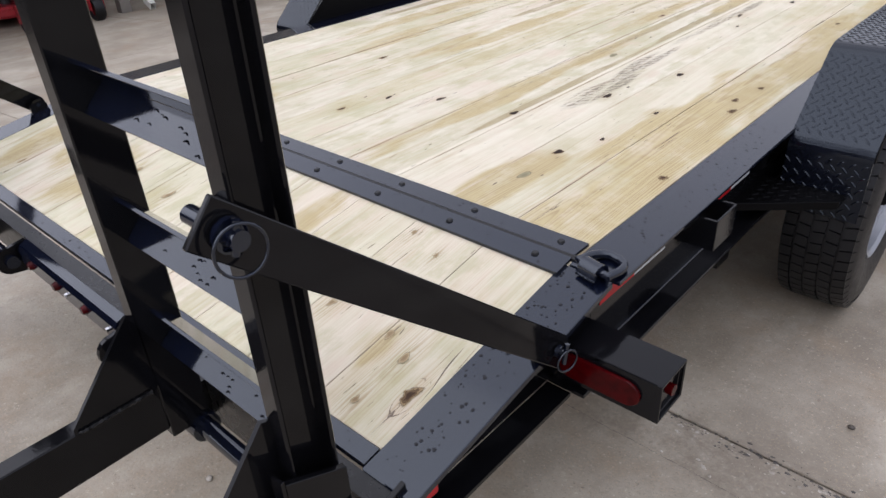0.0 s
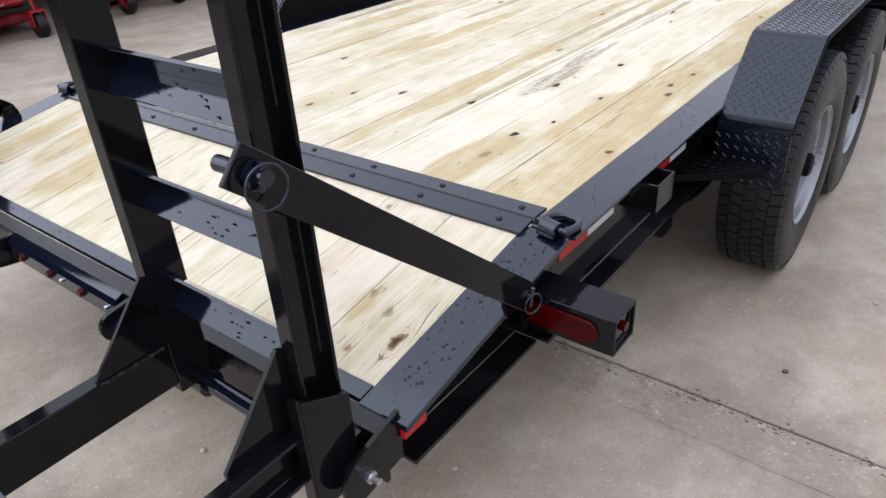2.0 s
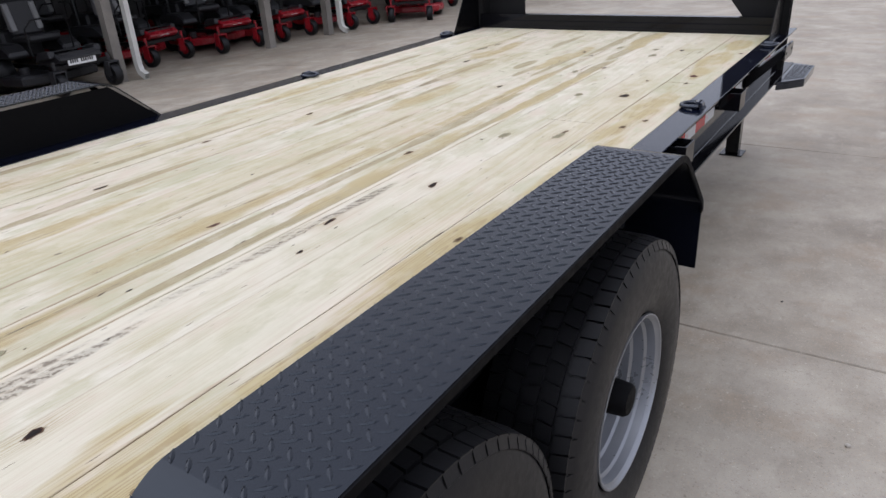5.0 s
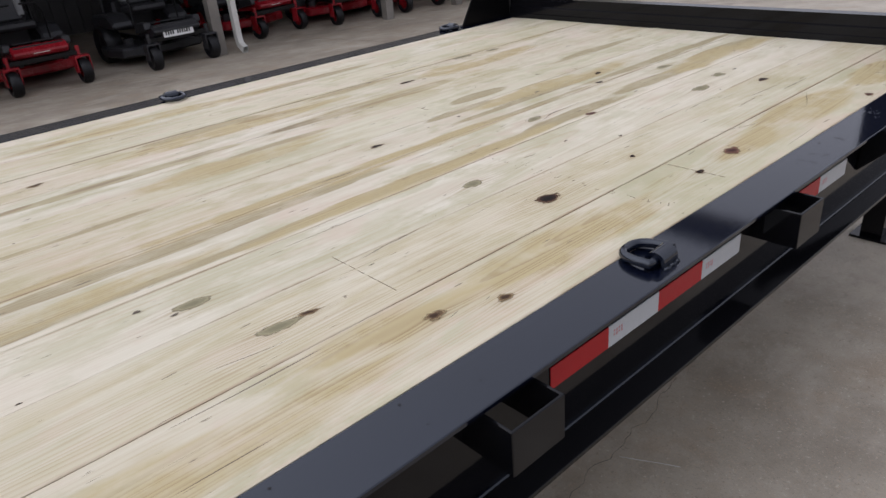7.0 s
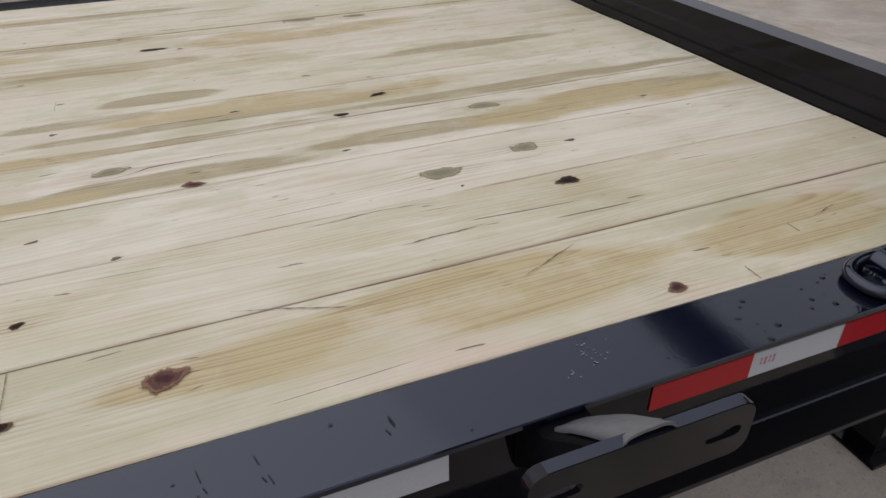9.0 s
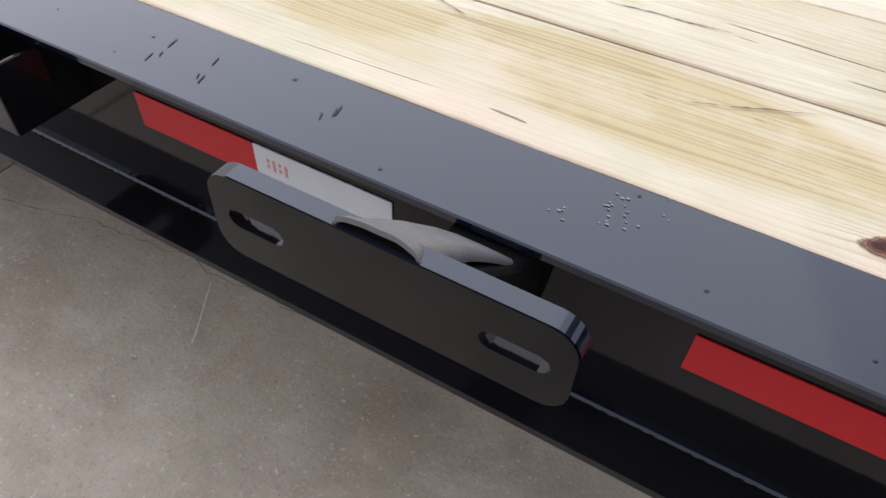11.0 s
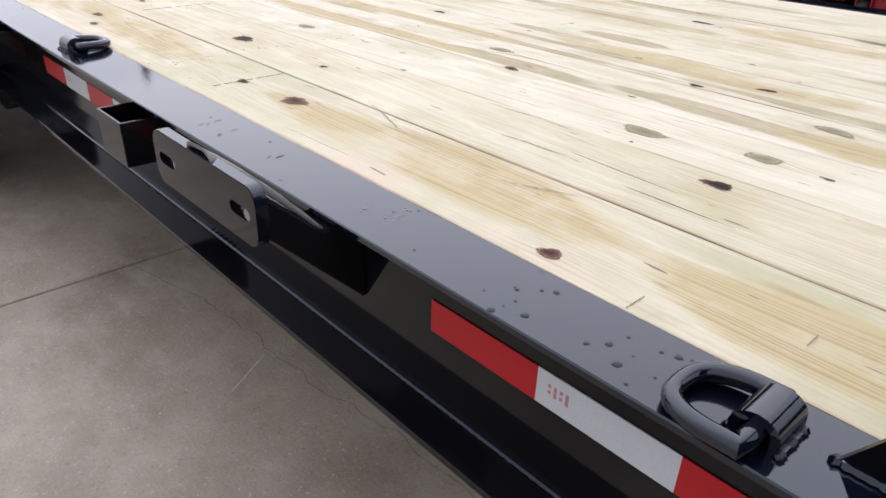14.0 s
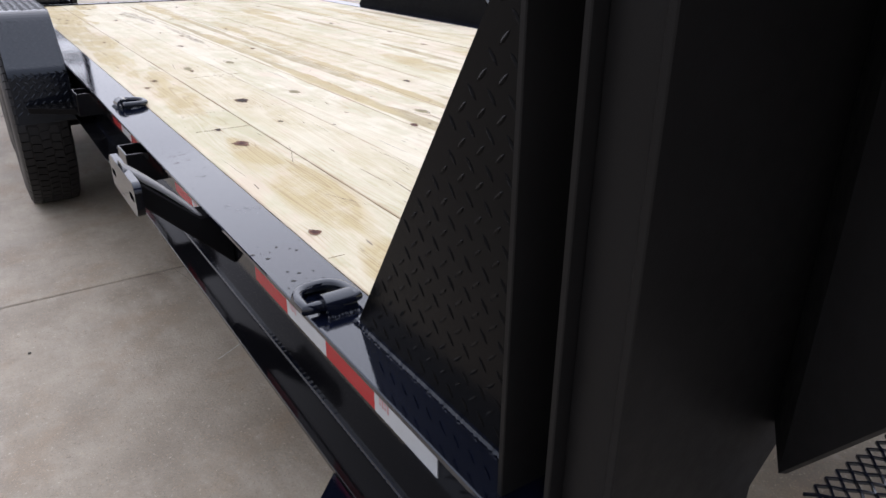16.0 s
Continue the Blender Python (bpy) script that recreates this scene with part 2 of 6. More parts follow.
    base = mix(nt, times(ramp(nt, fibre, (0.3, grey(1)), (0.5, grey(0))), 0.10), base, (0.27, 0.20, 0.11))
    base = mix(nt, ramp(nt, dash, (0.262, grey(0.85)), (0.285, grey(0))), base, (0.12, 0.09, 0.06))
    base = mix(nt, ramp(nt, check, (0.262, grey(0.9)), (0.280, grey(0))), base, (0.10, 0.07, 0.05))
    # bleached, pinkish or brown arrises; the pale ones also paint in lit chamfers
    arris = ramp(nt, rim, (0.45, grey(0)), (0.95, grey(0.75)))
    base = mix(nt, times(arris, ramp(nt, patch, (0.42, grey(0.1)), (0.58, grey(1)))), base, mix(nt, ramp(nt, smudge, (0.42, grey(0)), (0.56, grey(1))), (0.64, 0.56, 0.44), (0.36, 0.26, 0.165)))
    # slanted planer marks inside the weathered strips
    slant = math_node(nt, "SUBTRACT", times(sep.outputs["Y"], 160.0), times(sep.outputs["X"], 210.0))
    comb = math_node(nt, "SINE", math_node(nt, "ADD", slant, times(noise_on(nt, 22, 4, 0.7), 22.0)))
    comb = ramp(nt, times(math_node(nt, "ADD", comb, 1.0), 0.5), (0.35, grey(0.32)), (0.95, grey(0.85)))
    ragged = ramp(nt, field(34, 3, 4.0, 0.65), (0.42, grey(0.08)), (0.54, grey(1)))
    base = mix(nt, times(stain, times(comb, ragged)), base, (0.13, 0.10, 0.065))
    nt.links.new(base, b.inputs["Base Color"])
    nt.links.new(ramp(nt, cloudy, (0.3, grey(0.52)), (0.7, grey(0.72))), b.inputs["Roughness"])
    b.inputs["Specular IOR Level"].default_value = 0.35
    h = math_node(nt, "ADD", times(late, 0.5), times(fibre, 0.5))
    bump(nt, b, h, 0.16, 0.0012)
    return m


WOOD = wood()


def knot_material(name, core, rim):
    m, nt, b = material(name)
    n = noise_on(nt, 55, 3, 0.6)
    nt.links.new(ramp(nt, n, (0.35, core), (0.68, rim)), b.inputs["Base Color"])
    b.inputs["Roughness"].default_value = 0.6
    bump(nt, b, n, 0.5, 0.002)
    return m


def ringed_knot(name, core, ring_col, rim, rag=0.85, cut=0.74):
    """Dark heart and growth rings; the ragged rim thins out over the board below."""
    m, nt, b = material(name)
    a = nt.nodes.new("ShaderNodeAttribute")
    a.attribute_name = "reach"
    n = noise_on(nt, 85, 5, 0.7)
    q = math_node(nt, "ADD", a.outputs["Fac"], math_node(nt, "MULTIPLY", math_node(nt, "SUBTRACT", n, 0.5), rag))
    wave = math_node(nt, "MULTIPLY", math_node(nt, "ADD", math_node(nt, "SINE", math_node(nt, "MULTIPLY", q, 26.0)), 1.0), 0.3)
    base = ramp(nt, q, (0.35 * cut, core), (0.82 * cut, ring_col), (1.05 * cut, rim))
    base = mix(nt, wave, base, core)
    nt.links.new(base, b.inputs["Base Color"])
    nt.links.new(ramp(nt, q, (cut, grey(1)), (cut + 0.2, grey(0))), b.inputs["Alpha"])
    b.inputs["Roughness"].default_value = 0.7
    b.inputs["Specular IOR Level"].default_value = 0.15
    bump(nt, b, n, 0.5, 0.002)
    return m


KNOT_DARK = ringed_knot("dark_knot", (0.010, 0.007, 0.005), (0.030, 0.014, 0.009), (0.20, 0.11, 0.060))
KNOT_RED = ringed_knot("purple_brown_knot", (0.050, 0.020, 0.016), (0.15, 0.075, 0.052), (0.24, 0.14, 0.085), 1.0, 0.70)
KNOT_BROWN = ringed_knot("brown_knot", (0.05, 0.028, 0.016), (0.19, 0.125, 0.065), (0.36, 0.27, 0.15), 1.1, 0.70)
KNOT_GREY = ringed_knot("grey_green_knot", (0.20, 0.18, 0.11), (0.28, 0.255, 0.155), (0.34, 0.29, 0.18), 0.6, 0.76)
KNOT_FAINT = ringed_knot("faint_tan_knot", (0.24, 0.17, 0.095), (0.36, 0.28, 0.165), (0.45, 0.38, 0.24), 0.9, 0.74)
PENCIL = knot_material("faint_pencil_line", (0.16, 0.12, 0.08), (0.30, 0.24, 0.16))
PITCH = knot_material("dark_pitch_streak", (0.035, 0.025, 0.016), (0.16, 0.115, 0.07))


def concrete():
    m, nt, b = material("broom_finished_concrete")
    big = noise_on(nt, 0.9, 7, 0.65)
    mid = noise_on(nt, 3.2, 6, 0.65)
    fine = noise_on(nt, 120, 3, 0.6)
    broom = noise_on(nt, 1.0, 2, 0.5, (190, 3, 1))
    tc = nt.nodes.new("ShaderNodeTexCoord")
    base = ramp(nt, big, (0.36, (0.17, 0.142, 0.112)), (0.50, (0.30, 0.268, 0.222)), (0.62, (0.40, 0.37, 0.322)))
    base = mix(nt, 0.5, base, ramp(nt, mid, (0.34, (0.158, 0.138, 0.112)), (0.66, (0.40, 0.375, 0.335))))
    base = mix(nt, math_node(nt, "MULTIPLY", ramp(nt, fine, (0.28, grey(1)), (0.42, grey(0))), 0.25), base, (0.12, 0.105, 0.09))
    base = mix(nt, 0.03, base, ramp(nt, broom, (0.3, (0.2, 0.18, 0.16)), (0.7, (0.5, 0.47, 0.43))))
    pits = noise_on(nt, 46, 5, 0.7)
    base = mix(nt, ramp(nt, pits, (0.31, grey(0.6)), (0.39, grey(0))), base, (0.15, 0.13, 0.11))
    base = mix(nt, ramp(nt, pits, (0.62, grey(0)), (0.74, grey(0.4))), base, (0.50, 0.475, 0.43))
    # rust-brown drag stains
    rust = noise_on(nt, 1.0, 7, 0.68, (2.0, 2.5, 1.0))
    base = mix(nt, ramp(nt, rust, (0.51, grey(0)), (0.64, grey(0.6))), base, (0.265, 0.212, 0.160))
    wash = noise_on(nt, 1.0, 6, 0.72, (3.1, 1.7, 1.0))
    base = mix(nt, ramp(nt, wash, (0.53, grey(0)), (0.66, grey(0.45))), base, (0.42, 0.395, 0.355))
    base = mix(nt, ramp(nt, wash, (0.34, grey(0.42)), (0.46, grey(0))), base, (0.20, 0.18, 0.155))
    scuff = noise_on(nt, 1.0, 5, 0.7, (7.0, 5.0, 1.0))
    base = mix(nt, ramp(nt, scuff, (0.58, grey(0)), (0.72, grey(0.4))), base, (0.42, 0.385, 0.34))
    base = mix(nt, ramp(nt, scuff, (0.28, grey(0.35)), (0.40, grey(0))), base, (0.17, 0.145, 0.12))
    grit = noise_on(nt, 210, 2, 0.5)
    base = mix(nt, ramp(nt, grit, (0.60, grey(0)), (0.68, grey(0.4))), base, (0.43, 0.33, 0.235))
    stone = noise_on(nt, 95, 3, 0.6)
    base = mix(nt, ramp(nt, stone, (0.63, grey(0)), (0.70, grey(0.55))), base, (0.50, 0.46, 0.40))
    base = mix(nt, ramp(nt, stone, (0.27, grey(0.6)), (0.35, grey(0))), base, (0.16, 0.12, 0.09))
    base = mix(nt, ramp(nt, grit, (0.31, grey(0.35)), (0.38, grey(0))), base, (0.14, 0.125, 0.11))
    sep = nt.nodes.new("ShaderNodeSeparateXYZ")
    nt.links.new(tc.outputs["Object"], sep.inputs[0])

    def away(axis, at, size):
        return math_node(nt, "DIVIDE", math_node(nt, "SUBTRACT", sep.outputs[axis], at), size)

    # worn, spalled strip beside the joint behind the trailer
    band = math_node(nt, "ABSOLUTE", away("Y", 1.290, 0.12))
    ends = math_node(nt, "ABSOLUTE", away("X", 1.6, 1.1))
    worn = math_node(nt, "ADD", math_node(nt, "MAXIMUM", band, ends), math_node(nt, "MULTIPLY", math_node(nt, "SUBTRACT", mid, 0.5), 2.6))
    spall = math_node(nt, "MULTIPLY", ramp(nt, worn, (0.62, grey(1)), (0.92, grey(0))), ramp(nt, pits, (0.40, grey(0.85)), (0.60, grey(0.1))))
    base = mix(nt, spall, base, (0.20, 0.175, 0.145))
    # an old round oil spot
    ox, oy = away("X", -1.05, 0.075), away("Y", 0.33, 0.062)
    spot = math_node(nt, "ADD", math_node(nt, "MULTIPLY", ox, ox), math_node(nt, "MULTIPLY", oy, oy))
    spot = math_node(nt, "ADD", spot, math_node(nt, "MULTIPLY", math_node(nt, "SUBTRACT", mid, 0.5), 1.2))
    base = mix(nt, ramp(nt, spot, (0.70, grey(0.55)), (0.98, grey(0))), base, (0.13, 0.115, 0.10))
    base = mix(nt, 1.0, base, (1.10, 1.06, 0.98), "MULTIPLY")
    nt.links.new(base, b.inputs["Base Color"])
    nt.links.new(ramp(nt, mid, (0.3, grey(0.55)), (0.7, grey(0.8))), b.inputs["Roughness"])
    h = math_node(nt, "ADD", math_node(nt, "MULTIPLY", fine, 0.7), math_node(nt, "MULTIPLY", broom, 0.12))
    h = math_node(nt, "SUBTRACT", h, math_node(nt, "MULTIPLY", spall, 0.8))
    bump(nt, b, h, 0.5, 0.004)
    return m


CONCRETE = concrete()
JOINT_DIRT = knot_material("dark_joint_dirt", (0.035, 0.03, 0.026), (0.09, 0.08, 0.07))


PALE_SCUFF = knot_material("pale_scuff", (0.42, 0.40, 0.37), (0.55, 0.53, 0.49))
DULL_NICK = knot_material("grey_nick", (0.13, 0.135, 0.14), (0.22, 0.225, 0.23))
PEBBLE = knot_material("pale_pebble", (0.26, 0.23, 0.19), (0.48, 0.44, 0.38))
PEBBLE_DARK = knot_material("dark_pebble", (0.03, 0.025, 0.02), (0.09, 0.075, 0.06))


def water():
    m, nt, b = material("water_drop")
    b.inputs["Base Color"].default_value = (0.006, 0.006, 0.008, 1)
    b.inputs["Roughness"].default_value = 0.03
    b.inputs["IOR"].default_value = 1.33
    return m


WATER = water()


# ---- mesh helpers ----
def part(name, bm, mat, parent=None, label="", smooth=False, bevel=0.0):
    """Links a bmesh as one mesh object, under a thing or a part where one is given."""
    if bevel:
        bmesh.ops.bevel(bm, geom=[e for e in bm.edges if e.is_manifold and e.calc_face_angle(0) > 0.5], offset=bevel,
                        offset_type="OFFSET", segments=1, profile=0.5, affect="EDGES", clamp_overlap=True)
    bmesh.ops.recalc_face_normals(bm, faces=bm.faces)
    me = bpy.data.meshes.new(name)
    bm.to_mesh(me)
    bm.free()
    me.materials.append(mat)
    if smooth:
        me.shade_smooth()
        me.set_sharp_from_angle(angle=radians(48))
    ob = new(name, me)
    if parent:
        ob.parent = parent
        ob.matrix_parent_inverse = parent.matrix_basis.inverted() if parent.type == "EMPTY" else Matrix()
    return tagged(ob, label)


def thing(name, at, label, category, group="", kind=""):
    ob = new(name)
    ob.empty_display_size = 0.2
    ob.matrix_basis = at
    return tagged(ob, label, category, group, kind)


def box(bm, x0, x1, y0, y1, z0, z1):
    vs = [bm.verts.new((x, y, z)) for x in (x0, x1) for y in (y0, y1) for z in (z0, z1)]
    for f in ((0, 1, 3, 2), (4, 6, 7, 5), (0, 4, 5, 1), (2, 3, 7, 6), (0, 2, 6, 4), (1, 5, 7, 3)):
        bm.faces.new([vs[i] for i in f])
    return vs


def prism(bm, pts, axis, a, b):
    """A polygon given in the two other axes, drawn out along axis from a to b."""
    def at(p, q):
        return {"x": (q, p[0], p[1]), "y": (p[0], q, p[1]), "z": (p[0], p[1], q)}[axis]
    lo, hi = ([bm.verts.new(at(p, q)) for p in pts] for q in (a, b))
    n = len(pts)
    bm.faces.new(lo)
    bm.faces.new(hi[::-1])
    for i in range(n):
        bm.faces.new((lo[i], hi[i], hi[(i + 1) % n], lo[(i + 1) % n]))


def sweep(bm, pts, r, n=10, closed=False, caps=True):
    pts = [Vector(p) for p in pts]
    rings, m = [], len(pts)
    up = None
    for i, p in enumerate(pts):
        d = (pts[(i + 1) % m] - pts[i - 1]) if closed or 0 < i < m - 1 else (pts[1] - pts[0] if i == 0 else pts[-1] - pts[-2])
        d.normalize()
        if up is None:
            up = Vector((0, 0, 1)) if abs(d.z) < 0.9 else Vector((1, 0, 0))
        side = d.cross(up).normalized()
        up = side.cross(d).normalized()
        rings.append([bm.verts.new(p + r * (math.cos(a) * side + math.sin(a) * up)) for a in (2 * math.pi * k / n for k in range(n))])
    for i in range(m if closed else m - 1):
        a, b = rings[i], rings[(i + 1) % m]
        for k in range(n):
            bm.faces.new((a[k], a[(k + 1) % n], b[(k + 1) % n], b[k]))
    if caps and not closed:
        bm.faces.new(rings[0][::-1])
        bm.faces.new(rings[-1])


def weld_line(bm, a, b, r=0.0048, step=0.0075, low=0.72):
    """One connected, rippled weld bead from a to b."""
    a, b = Vector(a), Vector(b)
    n = max(3, int((b - a).length / step))
    d = (b - a).normalized()
    up = Vector((0, 0, 1)) if abs(d.z) < 0.9 else Vector((1, 0, 0))
    s = d.cross(up).normalized()
    u = s.cross(d)
    rings = []
    for i in range(2 * n + 1):
        q = r * (1.0 if i % 2 else low) * (0.5 if i in (0, 2 * n) else 1.0) * (1 + 0.12 * math.sin(i * 2.3))
        rings.append([bm.verts.new(a + (b - a) * i / (2 * n) + q * (math.cos(t) * s + math.sin(t) * u)) for t in (math.pi * k / 3 for k in range(6))])
    for p, q in zip(rings, rings[1:]):
        for k in range(6):
            bm.faces.new((p[k], p[(k + 1) % 6], q[(k + 1) % 6], q[k]))
    bm.faces.new(rings[0][::-1])
    bm.faces.new(rings[-1])


def rod(bm, a, b, r, n=12):
    sweep(bm, (a, b), r, n)


def lathe(bm, profile, cx, cy, cz, n=48):
    """Turns (x offset, radius) pairs round an axis along x."""
    rings = [[bm.verts.new((cx + o, cy + r * math.cos(2 * math.pi * k / n), cz + r * math.sin(2 * math.pi * k / n))) for k in range(n)]
             for o, r in profile]
    for a, b in zip(rings, rings[1:]):
        for k in range(n):
            bm.faces.new((a[k], a[(k + 1) % n], b[(k + 1) % n], b[k]))
    return rings


def tread_marks(bm, origin, u, v, nu, nv, pitch, length=0.026, width=0.0075, height=0.0016, keep=None):
    """Raised lozenges of tread plate, turned by turns, over a centred lattice that fills nu x nv steps along u and v."""
    o, u, v = Vector(origin), Vector(u).normalized(), Vector(v).normalized()
    n = u.cross(v).normalized()
    su, sv = 0.01425, 0.0165
    for i in range(int((nu * pitch - 0.018) / su) + 1):
        for j in range(i % 2, int((nv * pitch - 0.016) / sv) + 1, 2):
            c = o + (0.010 + i * su) * u + (0.008 + j * sv) * v
            if keep and not keep(c):
                continue
            d = (u + v).normalized() if i % 2 else (u - v).normalized()
            s = n.cross(d)
            base = [bm.verts.new(c + d * a * length / 2 + s * b * width / 2) for a, b in
                    ((-1, 0), (-0.45, 0.85), (0, 1), (0.45, 0.85), (1, 0), (0.45, -0.85), (0, -1), (-0.45, -0.85))]
            top = [bm.verts.new(c + n * height + d * a * length / 2) for a in (-0.55, 0.55)]
            bm.faces.new((base[0], base[1], top[0]))
            bm.faces.new((base[0], top[0], base[7]))
            bm.faces.new((base[1], base[2], base[3], top[1], top[0]))
            bm.faces.new((base[7], top[0], top[1], base[5], base[6]))
            bm.faces.new((base[3], base[4], top[1]))
            bm.faces.new((base[4], base[5], top[1]))

# ---- ground ----
SHED_X, SHED_Z = -8.4, -0.50        # front line and floor of the shed


def ground_z(x, y):
    """Falls gently forwards under the trailer, and sideways to the level floor of the shed."""
    z = 0.05 - 0.03 * (max(-20.0, min(30.0, y)) - 2.2)
    if x < -1.6:
        u = min(1.0, (-1.6 - x) / (-1.6 - SHED_X))
        z = (1 - u) * z + u * SHED_Z
    return z


def build_ground():
    bm = bmesh.new()
    xs = [-600, -60, -16, SHED_X, -1.6, 2.0, 60, 600]
    ys = [-600, -40, -20, 0, 30, 40, 600]
    grid = [[bm.verts.new((x, y, ground_z(x, y) - 0.022)) for y in ys] for x in xs]
    for i in range(len(xs) - 1):
        for j in range(len(ys) - 1):
            bm.faces.new((grid[i][j], grid[i + 1][j], grid[i + 1][j + 1], grid[i][j + 1]))
    return tagged(part("ground", bm, CONCRETE), "worn pale grey concrete yard sloping gently to the shed", "ground", kind="structure")


ground = build_ground()


def build_slabs():
    """Poured slabs with open contraction joints across the yard."""
    joints = [-12.21, -9.49, -6.77, -4.05, -1.33, 1.362, 4.14, 6.83, 9.55, 12.27, 14.99, 17.71, 20.43]
    bays = [(-16.0, SHED_X), (SHED_X, -5.2), (-5.2, -1.6), (-1.6, 2.9), (2.9, 7.4), (7.4, 12)]
    for x0, x1 in bays:
        for y0, y1 in zip(joints, joints[1:]):
            bm = bmesh.new()
            gap_l = 0.0 if x0 in (-1.6,) else 0.004
            gap_r = 0.0 if x1 in (-1.6,) else 0.004
            g = 0.004
            cols = (x0 + gap_l, x1 - gap_r)
            lip = 0.003
            top = [bm.verts.new((x + sg * lip * (gap > 0), y, ground_z(x, y))) for x, sg, gap in ((cols[0], 1, gap_l), (cols[1], -1, gap_r))
                   for y in (y0 + g + lip, y1 - g - lip)]
            mid = [bm.verts.new((x, y, ground_z(x, y) - 0.004)) for x in cols for y in (y0 + g, y1 - g)]
            low = [bm.verts.new((x, y, ground_z(x, y) - 0.021)) for x in cols for y in (y0 + g, y1 - g)]
            bm.faces.new((top[0], top[2], top[3], top[1]))
            for a, b in ((top, mid), (mid, low)):
                for i, j in ((0, 1), (1, 3), (3, 2), (2, 0)):
                    bm.faces.new((a[i], a[j], b[j], b[i]))
            part("slab", bm, CONCRETE, ground)


# ---- trailer ----
XC = -0.014                      # its middle line
DECK = 0.720                     # top of the planks
TAIL_Y, HINGE_Y, HEAD_Y = 0.405, 0.97, 6.352
FALL = 0.175                     # slope of the beaver tail
WOOD_R, RAIL_R, WEB_R, FLANGE_R = 0.971, 1.081, 1.026, 1.080
FLANGE_Z, TAPE_Z = 0.516, 0.616   # top of the beam's lower flange, foot of the tape
FEN_IN, FEN_OUT, FEN_TOP = 1.074, 1.282, 0.904

trailer = thing("equipment_trailer", pose(XC, 3.4, 0),
                "black steel flatbed equipment trailer with pale plank deck and stand-up ramps", "trailer")


def deck_z(y):
    return DECK if y >= HINGE_Y else DECK - FALL * (HINGE_Y - y)


def side(s, bm_maker, ahead=0.0):
    """A bmesh built on the kerb side of the middle line, mirrored for the other side, where it may sit a little ahead."""
    bm = bmesh.new()
    bm_maker(bm)
    bmesh.ops.transform(bm, matrix=Matrix.Translation((XC, ahead, 0)) @ Matrix.Diagonal((s, 1, 1, 1)), verts=bm.verts)
    return bm


# knots: across, along, half width across, half length along
DARK_KNOTS = [(0.642, 1.388, .013, .022), (0.611, 2.150, .014, .024), (0.690, 1.526, .008, .014), (0.524, 1.839, .012, .030),
              (0.375, 1.555, .011, .024), (0.691, 4.626, .024, .036), (0.619, 5.736, .017, .026), (0.460, 3.028, .009, .034),
              (0.205, 5.468, .013, .024), (0.687, 4.938, .008, .012), (0.860, 4.936, .010, .016), (-0.395, 5.145, .012, .042),
              (0.125, 5.570, .011, .024), (0.108, 1.527, .011, .026), (0.097, 4.628, .012, .026), (0.556, 3.376, .012, .030),
              (0.714, 1.783, .008, .016), (-0.042, 1.444, .009, .022), (0.522, 2.849, .007, .014), (-0.408, 2.921, .010, .034)]
RED_KNOTS = [(0.850, 5.096, .019, .030), (0.928, 5.712, .012, .017), (0.395, 5.170, .012, .022), (0.188, 2.870, .010, .024)]
BROWN_KNOTS = [(0.848, 4.165, .013, .024), (0.895, 4.275, .011, .020), (0.926, 1.401, .012, .016), (0.881, 1.915, .013, .024),
               (0.852, 2.008, .011, .020), (0.873, 2.155, .010, .016), (0.829, 3.077, .010, .022), (0.300, 3.611, .012, .028),
               (-0.393, 1.760, .012, .026), (-0.089, 1.284, .010, .022), (-0.511, 3.426, .011, .026), (-0.424, 3.905, .011, .026),
               (0.684, 4.038, .009, .026)]
GREY_KNOTS = [(0.514, 5.555, .021, .040), (0.479, 5.730, .018, .030), (0.315, 2.235, .012, .026), (0.293, 5.042, .015, .030),
              (0.269, 5.747, .016, .034), (0.503, 4.590, .017, .030), (-0.524, 5.540, .018, .050), (0.017, 5.583, .013, .030),
              (0.684, 3.982, .014, .044), (0.503, 3.920, .016, .036), (0.653, 1.225, .012, .026), (-0.502, 5.697, .013, .034)]
TAIL_KNOTS = [(0.912, 0.548, .013, .028), (0.838, 0.490, .010, .015), (0.846, 0.602, .012, .024), (0.782, 0.630, .012, .020),
              (0.619, 0.630, .012, .018), (-0.087, 0.674, .013, .030), (0.285, 0.715, .018, .036), (0.707, 0.843, .008, .012),
              (0.612, 0.878, .009, .014), (-0.734, 0.545, .014, .034), (-0.30, 0.70, .013, .028)]
# small dark pin knots: across, along
PIN_KNOTS = [(0.535, 1.946), (0.270, 2.486), (0.312, 2.527), (-0.105, 2.264), (-0.035, 2.564), (0.053, 2.865), (-0.041, 3.221), (0.452, 3.843),
             (0.513, 3.884), (-0.679, 3.080), (-0.654, 2.576), (0.103, 5.275), (0.366, 5.434), (0.484, 5.821), (-0.548, 4.684), (-0.376, 5.208),
             (-0.049, 5.455), (-0.125, 6.195), (-0.519, 5.068), (-0.080, 4.949), (0.487, 4.939), (0.085, 4.944), (0.577, 5.050), (-0.108, 1.404), (-0.047, 1.474)]
